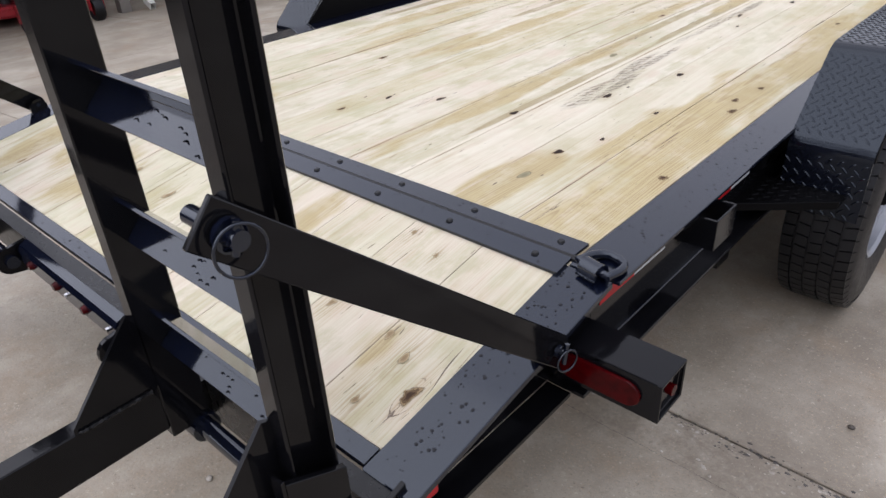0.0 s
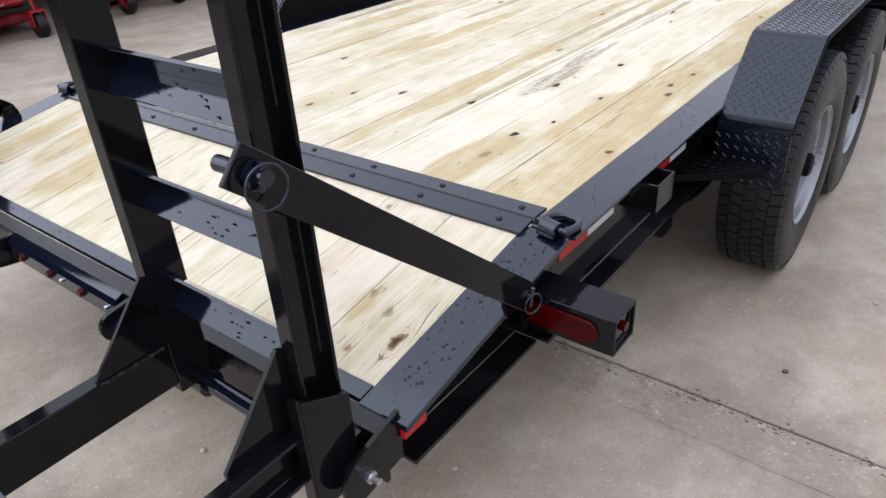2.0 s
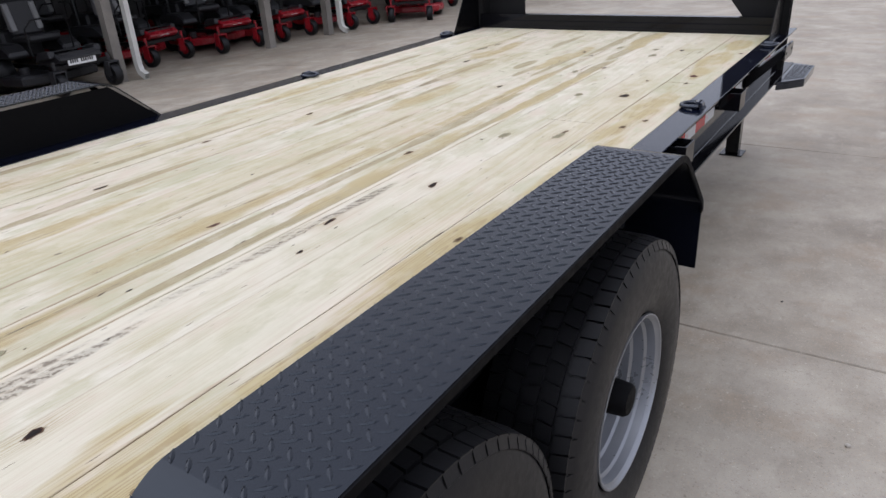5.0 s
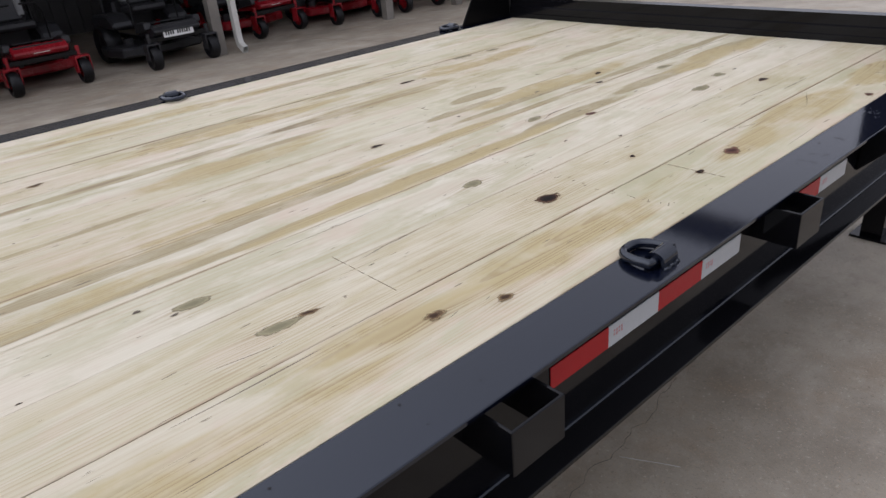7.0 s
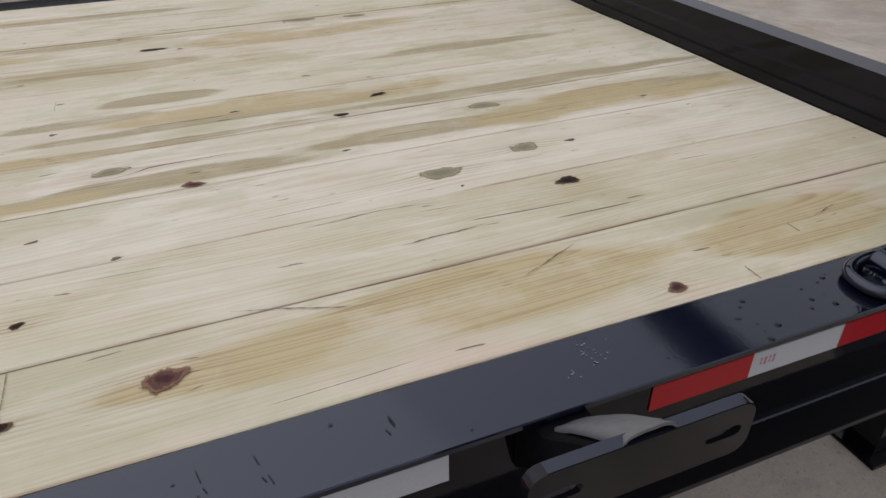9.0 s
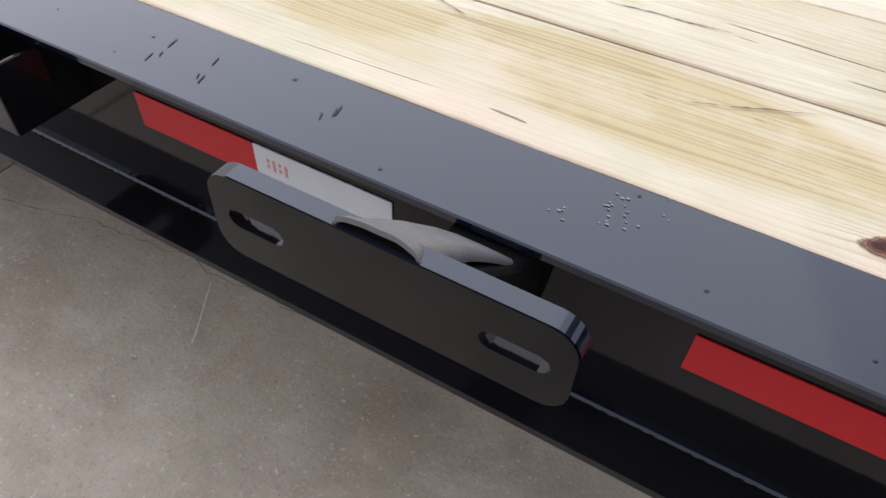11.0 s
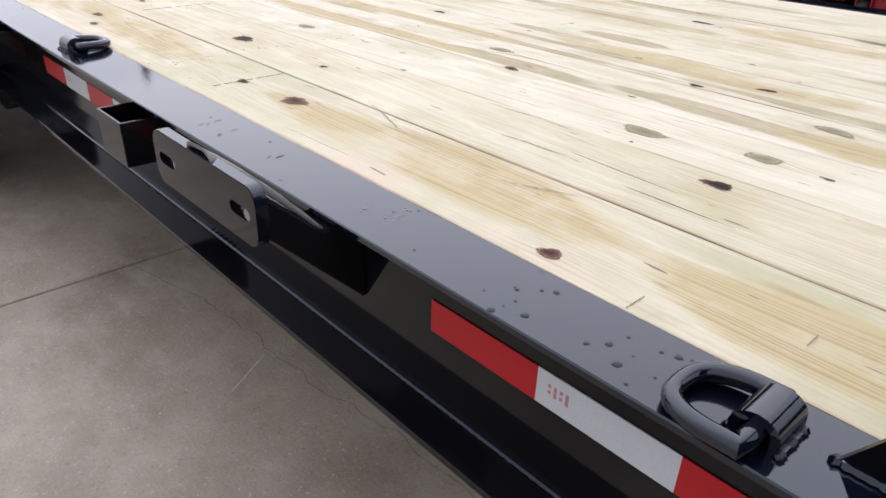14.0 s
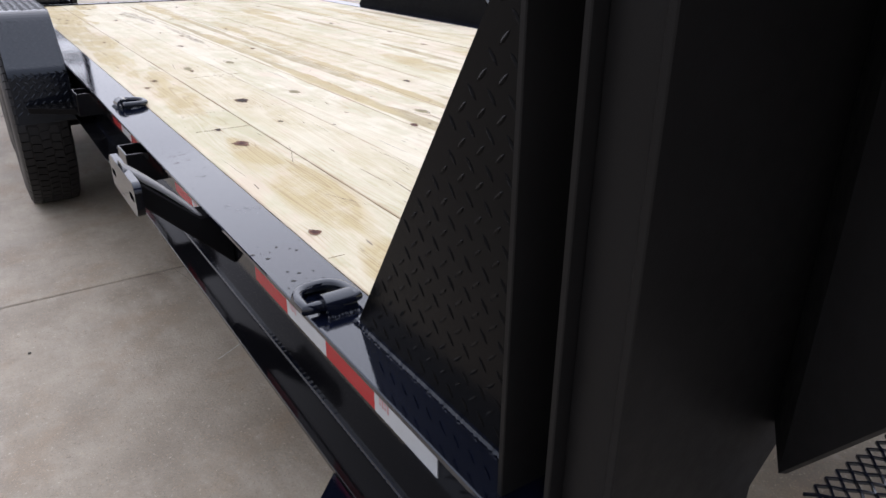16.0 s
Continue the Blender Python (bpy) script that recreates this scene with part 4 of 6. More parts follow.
def build_ramp(s):
    """A stand-up ramp: two channel uprights with feet, angle rungs between them, held by a brace."""
    legs = ((0.589, 0.624, 1), (0.966, 0.999, -1))

    def channel(x0, x1, web, lo, hi):
        """C section across (x, u), its web on the side towards the other leg."""
        t = 0.0065
        if web > 0:
            return [(x0, lo), (x1, lo), (x1, hi), (x0, hi), (x0, hi - t), (x1 - t, hi - t), (x1 - t, lo + t), (x0, lo + t)]
        return [(x1, lo), (x0, lo), (x0, hi), (x1, hi), (x1, hi - t), (x0 + t, hi - t), (x0 + t, lo + t), (x1, lo + t)]

    r = None
    for x0, x1, web in legs:
        def upright(bm):
            prism(bm, channel(x0, x1, web, 0.27, 0.342), "z", 0.575, 1.95)
        leg = part("ramp" if r is None else "upright", side(s, upright), BLACK_SIDE, r or trailer,
                   "black steel stand-up loading ramp, folded upright" if r is None else "", bevel=0.0022)
        r = r or leg

        def foot(bm):
            prism(bm, channel(x0, x1, web, 0.598, 0.690), "y", -0.062, 0.2695)
        part("foot_channel", side(s, foot), BLACK_SIDE, r, bevel=0.0022)

        def sleeve(bm):
            rod(bm, (x0 - 0.01, 0.325, 0.562), (x1 + 0.01, 0.325, 0.562), 0.027, 16)
        part("pivot_sleeve", side(s, sleeve), BLACK, r, smooth=True)

    def toe(bm):
        prism(bm, [(-0.063, 0.690), (-0.102, 0.690), (-0.108, 0.684), (-0.108, 0.612), (-0.101, 0.612), (-0.101, 0.682), (-0.063, 0.683)], "x", 0.57, 1.016)
    part("foot_bar", side(s, toe), BLACK, r, bevel=0.0008)

    def toe2(bm):
        prism(bm, [(-0.109, 0.655), (-0.118, 0.65), (-0.130, 0.60), (-0.130, 0.59), (-0.109, 0.59)], "x", 0.60, 0.985)
    part("foot_lip", side(s, toe2), BLACK, r)

    for x0, x1, web in legs:
        def gusset(bm, a=(x1 - 0.0055 if web > 0 else x0 - 0.0), w=0.007):
            prism(bm, [(0.2695, 0.6905), (0.2695, 0.835), (0.258, 0.84), (0.135, 0.700), (0.135, 0.6905)], "x", a, a + w)
        part("gusset", side(s, gusset), BLACK_SIDE, r)

        def weld(bm, a=(x1 if web > 0 else x0 - 0.003)):
            weld_line(bm, (a + 0.003, 0.14, 0.6915), (a + 0.003, 0.262, 0.6915))
        part("weld_bead", side(s, weld), BLACK_DULL, r, smooth=True)

    for z in (0.795, 0.990, 1.185, 1.380, 1.575, 1.770):
        def rung(bm, c=z):
            h, d, t = 0.038, 0.038, 0.006
            y = 0.338
            prism(bm, [(y, c), (y - d, c + h), (y - d - t * 0.7, c + h - t * 0.7), (y - t * 1.4, c), (y - d - t * 0.7, c - h + t * 0.7), (y - d, c - h)],
                  "x", legs[0][1] + 0.0005, legs[1][0] - 0.0005)
        part("rung", side(s, rung), BLACK, r, bevel=0.0006)

    def knee(bm):
        prism(bm, [(0.252, 0.535), (0.252, 0.762), (0.345, 0.715), (0.345, 0.535), (0.325, 0.525)], "x", 0.9995, 1.010)
        prism(bm, [(0.985, 0.535), (1.010, 0.535), (1.010, 0.77), (0.985, 0.765)], "y", 0.246, 0.2515)
    part("knee_plate", side(s, knee), BLACK_SIDE, r, bevel=0.001)

    def ear(bm):
        pts = [(0.42, 0.635), (0.33, 0.612)] + [(0.325 + 0.045 * math.cos(radians(d)), 0.562 + 0.045 * math.sin(radians(d))) for d in range(130, 310, 20)] + [(0.42, 0.53)]
        prism(bm, pts, "x", 1.030, 1.040)
    part("hinge_ear", side(s, ear), BLACK_SIDE, trailer, bevel=0.001)

    def bolt(bm):
        rod(bm, (1.0405, 0.332, 0.562), (1.0495, 0.332, 0.562), 0.0125, 6)
        rod(bm, (1.0405, 0.332, 0.562), (1.066, 0.332, 0.562), 0.0065, 10)
    part("hinge_bolt", side(s, bolt), STEEL, trailer, "bright zinc-plated hinge bolt", smooth=True)

    # brace from the upright to the side rail
    a, b = Vector((1.010, 0.251, 1.124)), Vector((1.080, 0.740, 0.700))

    def brace(bm):
        d = (b - a).normalized()
        u = Vector((0, -d.z, d.y)).normalized()
        n = d.cross(u).normalized() * 0.0045
        e0, e1, h = a - d * 0.031, b + d * 0.026, u * 0.029
        pts = [e0 - h, e1 - h, e1 + h * 0.7, e1 - d * 0.015 + h, e0 + h]
        lo, hi = [bm.verts.new(p - n) for p in pts], [bm.verts.new(p + n) for p in pts]
        bm.faces.new(lo)
        bm.faces.new(hi[::-1])
        for k in range(5):
            bm.faces.new((lo[k], hi[k], hi[(k + 1) % 5], lo[(k + 1) % 5]))
    br = part("ramp_brace", side(s, brace), BLACK_SIDE, trailer, "black flat steel brace pinned between ramp and rail", bevel=0.0015)

    for c, reach in ((a, 0.062), (b, 0.030)):
        def pin(bm, c=c, reach=reach):
            q = 1.0 if c is a else 0.6
            rod(bm, c - Vector((reach, 0, 0)), c + Vector((0.030 * q, 0, 0)), 0.011 * q, 14)
            rod(bm, c + Vector((0.006, 0, 0)), c + Vector((0.014, 0, 0)), 0.019 * q, 14)
            rod(bm, c + Vector((0.022, -0.004, -0.017)), c + Vector((0.022, 0.004, 0.019)), 0.0045, 8)
        p = part("pin", side(s, pin), BLACK, br, smooth=True)

        def ring(bm, c=c, rr=0.029 if c is a else 0.021):
            sweep(bm, [c + Vector((0.026 + 0.006 * math.cos(q), rr * math.cos(q) * 0.9, -0.012 + rr * math.sin(q))) for q in
                       [2 * math.pi * k / 28 for k in range(28)]], 0.0019, 8, closed=True)
        part("pull_ring", side(s, ring), BLACK, br, smooth=True)

    def tab(bm):
        prism(bm, [(0.712, 0.65), (0.712, 0.70), (0.728, 0.718), (0.752, 0.718), (0.768, 0.70), (0.768, 0.65)], "x", 1.0525, 1.0615)
    part("brace_tab", side(s, tab), BLACK_SIDE, trailer)


def d_ring(x, y, z, turn, slide=0.0):
    ring = bmesh.new()
    pts = []
    w, l = 0.038, 0.054
    for k in range(9):
        pts.append((-w + 2 * w * k / 8, 0.0, 0.0125))
    for k in range(1, 20):
        q = math.pi * k / 20
        c = math.cos(q)
        pts.append((w * math.copysign(abs(c) ** 0.75, c), 0.010 + l * math.sin(q) ** 0.8, 0.0125 - 0.003 * math.sin(q)))
    sweep(ring, pts, 0.0084, 18, closed=True)
    strap = bmesh.new()
    arc = [(0.0185 * math.cos(radians(d)), 0.012 + 0.0155 * math.sin(radians(d))) for d in range(0, 181, 18)]
    arc_in = [(0.0115 * math.cos(radians(d)), 0.012 + 0.0085 * math.sin(radians(d))) for d in range(180, -1, -18)]
    prism(strap, [(0.019, 0.0)] + arc + [(-0.019, 0.0), (-0.0115, 0.0)] + arc_in + [(0.0115, 0.0)], "x", slide - 0.022, slide + 0.022)
    m = pose(x, y, z, 0, 0, turn)
    for bm in (ring, strap):
        bmesh.ops.transform(bm, matrix=m, verts=bm.verts)
    b = part("tie_down_clip", strap, BLACK, trailer, "black welded tie-down clip", smooth=True)
    part("d_ring", ring, BLACK, b, "black steel d-shaped ring", smooth=True)
    for sgn in (1, -1):
        w = bmesh.new()
        weld_line(w, m @ Vector((slide - 0.024, sgn * 0.0195, 0.001)), m @ Vector((slide + 0.024, sgn * 0.0195, 0.001)), 0.0046, 0.0045, 0.6)
        part("weld_bead", w, BLACK, b, smooth=True)


def stake_pocket(s, y, lift=0.0):
    def body(bm):
        x0, x1, z0, z1, t = WEB_R + 0.0005, 1.117, 0.628, 0.703 + lift, 0.005
        lo, hi = y - 0.052, y + 0.052
        prism(bm, [(x0, lo), (x1, lo), (x1, hi), (x0, hi), (x0, hi - t), (x1 - t, hi - t), (x1 - t, lo + t), (x0, lo + t)], "z", z0, z1)
    part("stake_pocket", side(s, body), BLACK_SIDE, trailer, "black steel stake pocket open at the top", bevel=0.0012)


def build_fender(s):
    t = 0.005
    ahead = 0.0 if s > 0 else 0.058

    def outline(d):
        """Side profile of the sheet, d inside its outer face, with rounded bends."""
        pts = [(1.870 + d, 0.500), (1.866 + d * 1.05, 0.700 - 0.3 * d), (2.080 + 0.4 * d, FEN_TOP - d), (3.390 - 0.4 * d, FEN_TOP - d),
               (3.620 - d * 1.05, 0.700 - 0.3 * d), (3.615 - d, 0.500)]
        out = [pts[0]]
        for a, c, b, rad in ((pts[0], pts[1], pts[2], 0.025), (pts[1], pts[2], pts[3], 0.035), (pts[2], pts[3], pts[4], 0.05), (pts[3], pts[4], pts[5], 0.025)):
            a, c, b = Vector(a), Vector(c), Vector(b)
            p, q = c + (a - c).normalized() * rad, c + (b - c).normalized() * rad
            out += [tuple((1 - u) ** 2 * p + 2 * u * (1 - u) * c + u * u * q) for u in (0, 0.17, 0.33, 0.5, 0.67, 0.83, 1)]
        return out + [pts[5]]

    def shell(bm):
        prism(bm, outline(0.0) + outline(t)[::-1], "x", FEN_IN, FEN_OUT)
    f = part("fender", side(s, shell, ahead), TREAD_PAINT, trailer, "black tread plate drive-over fender over twin wheels")

    # same sheet as the shell; MATTE_BLACK puts the edge's shade into its colour
    def lip(bm):
        prism(bm, outline(0.001)[1:-1] + outline(0.016)[1:-1][::-1], "x", FEN_OUT, FEN_OUT + 0.004)
    part("rolled_lip", side(s, lip, ahead), MATTE_BLACK, f, "black rolled outer lip of the fender")

    def inner(bm):
        prism(bm, [(1.95, 0.60), (1.876, 0.697), (2.092, FEN_TOP - t - 0.012), (3.380, FEN_TOP - t - 0.012), (3.612, 0.697), (3.53, 0.60)], "x", FEN_IN, FEN_IN + 0.005)
    part("inner_wall", side(s, inner, ahead), MATTE_BLACK, f, "plain black inner fender wall")

    def marks(bm):
        p, size = 0.0236, (0.0260, 0.0068, 0.0015)
        n = 9
        near = FEN_IN - 0.003
        tread_marks(bm, (near, 2.104, FEN_TOP + 0.0002), (1, 0, 0), (0, 1, 0), n, 53, p, *size)
        for (ya, za), (yb, zb), gap in (((1.866, 0.700), (2.080, FEN_TOP), 0.022), ((3.390, FEN_TOP), (3.620, 0.700), 0.044)):
            d = Vector((0, yb - ya, zb - za))
            start = Vector((near, ya, za)) + d.normalized() * gap + Vector((0, 0, 0.0002))
            tread_marks(bm, start, (1, 0, 0), d, n, int((d.length - 0.055) / p) + 1, p, *size)
        tread_marks(bm, (near, 1.8697, 0.500), (1, 0, 0), (0, -0.004, 0.200), n, 7, p, *size)
        tread_marks(bm, (near, 3.6199, 0.700), (1, 0, 0), (0, -0.005, -0.200), n, 7, p, *size)
    tagged(part("tread_pattern", side(s, marks, ahead), TREAD_PAINT, f), kind="stuff")

    for name, ys in (("rear_step", (1.648, 1.866, 1.818)), ("front_step", (3.83, 3.62, 3.67))):
        def step(bm, ys=ys):
            prism(bm, [(1.0245, ys[0]), (1.0245, ys[1]), (1.24, ys[1]), (1.24, ys[2])], "z", 0.553, 0.575)
        st = part("fender_step", side(s, step, ahead), TREAD_SIDE, f, "black triangular fender support step", bevel=0.001)

        def grip(bm, ys=ys):
            y_lo = min(ys)
            tread_marks(bm, (1.03, y_lo, 0.5752), (1, 0, 0), (0, 1, 0), 9, 9, 0.025, 0.022, 0.006, 0.0016,
                        keep=lambda c: abs(c.y - ys[1]) < 0.92 * (abs(ys[0] - ys[1]) - (abs(ys[0] - ys[2])) * (c.x - 1.0245) / 0.2155) - 0.008)
        tagged(part("tread_pattern", side(s, grip, ahead), TREAD_SIDE, st), kind="stuff")


TYRE_R, TYRE_X0, TYRE_X1 = 0.381, 1.086, 1.302


def build_wheel_meshes():
    """Rim, tyre, tread, hub and lug meshes round an axis along x through the origin."""
    w = TYRE_X1 - TYRE_X0
    out = {}
    bm = bmesh.new()
    rr = 0.203
    lathe(bm, [(-0.020, 0.10), (-0.018, 0.140), (-0.030, 0.150), (-0.036, 0.158), (-0.020, 0.162), (0.000, 0.164), (0.006, 0.173), (0.030, 0.175), (0.036, 0.183), (0.062, 0.185), (0.068, 0.192), (0.088, 0.194), (0.094, 0.201), (0.099, rr),
               (0.099, rr + 0.004), (0.093, rr + 0.004), (0.086, 0.195), (-0.10, 0.187)], 0, 0, 0, 48)
    lathe(bm, [(-0.020, 0.10), (-0.008, 0.088), (-0.008, 0.03)], 0, 0, 0, 48)
    out["rim"] = (bm, SILVER)
    # solid black plug, stands for the shade inside an open hand hole
    bm = bmesh.new()
    rod(bm, (-0.03, 0.119, 0), (-0.0155, 0.119, 0), 0.0165, 14)
    out["hand_hole"] = (bm, MATTE_BLACK)
    bm = bmesh.new()
    lathe(bm, [(-0.010, 0.060), (0.030, 0.058), (0.036, 0.050), (0.040, 0.043), (0.086, 0.040), (0.094, 0.034), (0.095, 0.0005)], 0, 0, 0, 32)
    out["hub"] = (bm, MATTE_BLACK)
    bm = bmesh.new()
    rings = lathe(bm, [(-0.010, 0.0115), (0.012, 0.0115), (0.014, 0.006), (0.023, 0.0055)], 0, 0.082, 0, 6)
    bm.faces.new(rings[-1])
    out["lug_nut"] = (bm, MATTE_BLACK)
    bm = bmesh.new()
    h = w / 2
    lathe(bm, [(h - 0.022, rr + 0.002), (h - 0.006, rr + 0.022), (h + 0.002, rr + 0.070), (h + 0.001, 0.306), (h - 0.003, 0.335), (h - 0.009, 0.352), (h - 0.018, TYRE_R - 0.015), (h - 0.034, TYRE_R - 0.009),
               (h - 0.06, TYRE_R - 0.008), (0, TYRE_R - 0.006), (-h + 0.06, TYRE_R - 0.008), (-h + 0.034, TYRE_R - 0.009), (-h + 0.018, TYRE_R - 0.015), (-h + 0.009, 0.352), (-h + 0.003, 0.335),
               (-h - 0.001, 0.306), (-h - 0.002, rr + 0.07), (-h + 0.006, rr + 0.022), (-h + 0.022, rr + 0.002)], 0, 0, 0, 72)
    out["tyre"] = (bm, RUBBER)
    bm = bmesh.new()
    n = 64
    rows = [(-0.094, -0.062), (-0.055, -0.023), (-0.016, 0.016), (0.023, 0.055), (0.062, 0.094)]
    for i, (x0, x1) in enumerate(rows):
        for k in range(n):
            a0 = 2 * math.pi * (k + 0.5 * (i % 2)) / n
            a1 = a0 + 2 * math.pi / n * 0.86
            vs = []
            for x in (x0, x1):
                edge = abs(x) > 0.08
                for a in (a0, a1):
                    skew = 0.012 * (x - x0) / (x1 - x0) * (1 if i % 2 else -1)
                    for r in (TYRE_R - 0.013 - (0.004 if edge else 0), TYRE_R - (0.0045 if edge else 0.0)):
                        vs.append(bm.verts.new((x, r * math.cos(a + skew), r * math.sin(a + skew))))
            for f in ((1, 3, 7, 5), (0, 4, 5, 1), (2, 3, 7, 6), (0, 1, 3, 2), (4, 6, 7, 5)):
                bm.faces.new([vs[j] for j in f])
        # shoulder blocks
    for sgn in (1, -1):
        for k in range(n):
            a0 = 2 * math.pi * k / n
            a1 = a0 + 2 * math.pi / n * 0.86
            vs = []
            for x, r in ((0.0935, TYRE_R - 0.014), (0.0935, TYRE_R - 0.0065), (0.1005, TYRE_R - 0.026), (0.1015, TYRE_R - 0.024)):
                for a in (a0, a1):
                    vs.append(bm.verts.new((sgn * x, r * math.cos(a), r * math.sin(a))))
            for f in ((2, 3, 7, 6), (0, 2, 6, 4), (1, 5, 7, 3), (4, 6, 7, 5)):
                bm.faces.new([vs[j] for j in f])
    out["tread"] = (bm, RUBBER)
    meshes = {}
    for key, (bm, mat) in out.items():
        bmesh.ops.recalc_face_normals(bm, faces=bm.faces)
        me = bpy.data.meshes.new(key)
        bm.to_mesh(me)
        bm.free()
        me.materials.append(mat)
        if key != "tread":
            me.shade_smooth()
            me.set_sharp_from_angle(angle=radians(40))
        meshes[key] = me
    return meshes


def build_wheels():
    meshes = build_wheel_meshes()
    mid = (TYRE_X0 + TYRE_X1) / 2
    for s in (1, -1):
        for y in (2.285, 3.080):
            m = Matrix.Translation((XC + s * mid, y + (0.0 if s > 0 else 0.058), ground_z(0, y) + TYRE_R - 0.004)) @ (Matrix() if s > 0 else Matrix.Rotation(math.pi, 4, "Z"))
            rim = new("wheel", meshes["rim"])
            rim.parent = trailer
            rim.matrix_parent_inverse = trailer.matrix_basis.inverted()
            rim.matrix_basis = m
            tagged(rim, "silver steel wheel with black tyre")
            for key, label in (("tyre", "black rubber tyre"), ("tread", "blocky tyre tread"), ("hub", "black axle hub")):
                ob = new(key, meshes[key])
                ob.parent = rim
                tagged(ob, label, kind="stuff" if key == "tread" else "")
            for key, off in (("lug_nut", 0.0), ("hand_hole", 0.5)):
                for k in range(8):
                    ob = new(key, meshes[key])
                    ob.parent = rim
                    ob.matrix_basis = Matrix.Rotation(2 * math.pi * (k + off) / 8, 4, "X")
    for y in (2.285, 3.080):
        bm = bmesh.new()
        rod(bm, (XC - 1.15, y, ground_z(0, y) + TYRE_R - 0.004), (XC + 1.15, y, ground_z(0, y) + TYRE_R - 0.004), 0.045, 16)
        part("axle", bm, BLACK_DULL, trailer, smooth=True)
    for s in (1, -1):
        for y in (1.75, 2.60, 3.45):
            def hanger(bm, y=y):
                box(bm, 0.94, 1.0, y - 0.04, y + 0.04, 0.33, 0.498)
            part("spring_hanger", side(s, hanger), BLACK_DULL, trailer)

        def rear_spring(bm):
            sweep(bm, [(0.97, 1.75 + (2.60 - 1.75) * k / 10, 0.36 - 0.09 * math.sin(math.pi * k / 10) + 0.06) for k in range(11)], 0.022, 8)

        def front_spring(bm):
            sweep(bm, [(0.97, 2.60 + (3.45 - 2.60) * k / 10, 0.36 - 0.09 * math.sin(math.pi * k / 10) + 0.06) for k in range(11)], 0.022, 8)
        part("leaf_spring", side(s, rear_spring), BLACK_DULL, trailer)
        part("leaf_spring", side(s, front_spring), BLACK_DULL, trailer)


def build_bulkhead():
    """Front rack: a stepped cross channel, side posts and tread plate side wings."""
    bm = bmesh.new()
    x0, x1 = XC - 1.0, XC + 1.0
    prism(bm, [(6.354, 0.700), (6.354, 0.742), (6.362, 0.742), (6.362, 0.772), (6.372, 0.776), (6.372, 0.815), (6.430, 0.815), (6.430, 0.700)], "x", x0, x1)
    part("head_beam", bm, BLACK_SIDE, trailer, "black stepped steel channel across the deck front", bevel=0.001)
    for s in (1, -1):
        def wing(bm):
            prism(bm, [(6.030, DECK + 0.002), (6.372, DECK + 0.002), (6.372, 1.245), (6.360, 1.245)], "x", 1.0120, 1.0190)
        w = part("side_wing", side(s, wing), TREAD_SIDE, trailer, "black tread plate side wing of the front rack")

        def slope(z):
            return 6.030 + (z - 0.722) / (1.245 - 0.722) * 0.33

        def marks(bm):
            tread_marks(bm, (1.0193, 6.04, 0.735), (0, 1, 0), (0, 0, 1), 14, 21, 0.024, 0.019, 0.0045, 0.0008, keep=lambda c: c.y > slope(c.z) + 0.016 and c.y < 6.36)
        tagged(part("tread_pattern", side(s, marks), TREAD_SIDE, w), kind="stuff")

        def seam(bm):
            weld_line(bm, (1.0205, 6.025, DECK + 0.003), (1.0205, 6.366, DECK + 0.003), 0.0052, 0.008)
        part("weld_bead", side(s, seam), BLACK, w, smooth=True)

        def post(bm):
            t = 0.007
            prism(bm, [(0.985, 6.380), (1.054, 6.380), (1.054, 6.380 + t), (0.985 + t, 6.380 + t), (0.985 + t, 6.448 - t), (1.054, 6.448 - t), (1.054, 6.448), (0.985, 6.448)],
                  "z", 0.47, 1.80)
        part("rack_post", side(s, post), LIFTED_BLACK, trailer, "black steel channel post of the front rack", bevel=0.001)

        def knee(bm):
            prism(bm, [(6.4485, 1.50), (6.4485, 1.80), (6.57, 1.80), (6.57, 1.70)], "x", 0.990, 0.998)
        part("header_gusset", side(s, knee), BLACK_SIDE, trailer)

        edge = 0.846 if s > 0 else 0.70

        def front(bm):
            prism(bm, [(edge, 0.40), (1.045, 0.40), (1.045, 1.40), (0.70, 1.40), (0.70, 0.90), (edge, 0.72)], "y", 6.496, 6.504)
            box(bm, 0.99, 1.04, 6.4485, 6.4955, 0.52, 1.36)
        part("front_panel", side(s, front), LIFTED_BLACK, trailer, "flat black steel front panel beside the rack post", bevel=0.001)

    bm = bmesh.new()
    box(bm, XC - 1.06, XC + 1.06, 6.571, 6.72, 1.70, 1.80)
    part("header_bar", bm, BLACK_SIDE, trailer, "black steel tube across the top of the front rack", bevel=0.004)

    # folded tread plate wing ahead of the kerb-side post
    def fold(bm):
        line = [(0.823, 6.506, 0.79), (0.885, 6.550, 0.79), (0.945, 6.650, 0.945), (0.969, 6.69, 1.01)]
        lo = [bm.verts.new(p) for p in line]
        hi = [bm.verts.new((x, y, 1.40)) for x, y, z in line]
        lo2 = [bm.verts.new((x + 0.005, y - 0.004, z)) for x, y, z in line]
        hi2 = [bm.verts.new((x + 0.005, y - 0.004, 1.40)) for x, y, z in line]
        for k in range(3):
            bm.faces.new((lo[k], lo[k + 1], hi[k + 1], hi[k]))
            bm.faces.new((lo2[k], hi2[k], hi2[k + 1], lo2[k + 1]))
            bm.faces.new((lo[k], lo2[k], lo2[k + 1], lo[k + 1]))
            bm.faces.new((hi[k], hi[k + 1], hi2[k + 1], hi2[k]))
        bm.faces.new((lo[0], hi[0], hi2[0], lo2[0]))
        bm.faces.new((lo[3], lo2[3], hi2[3], hi[3]))
    plate = part("folded_wing", side(1, fold), LIFTED_BLACK, trailer, "black folded tread plate ahead of the rack post")

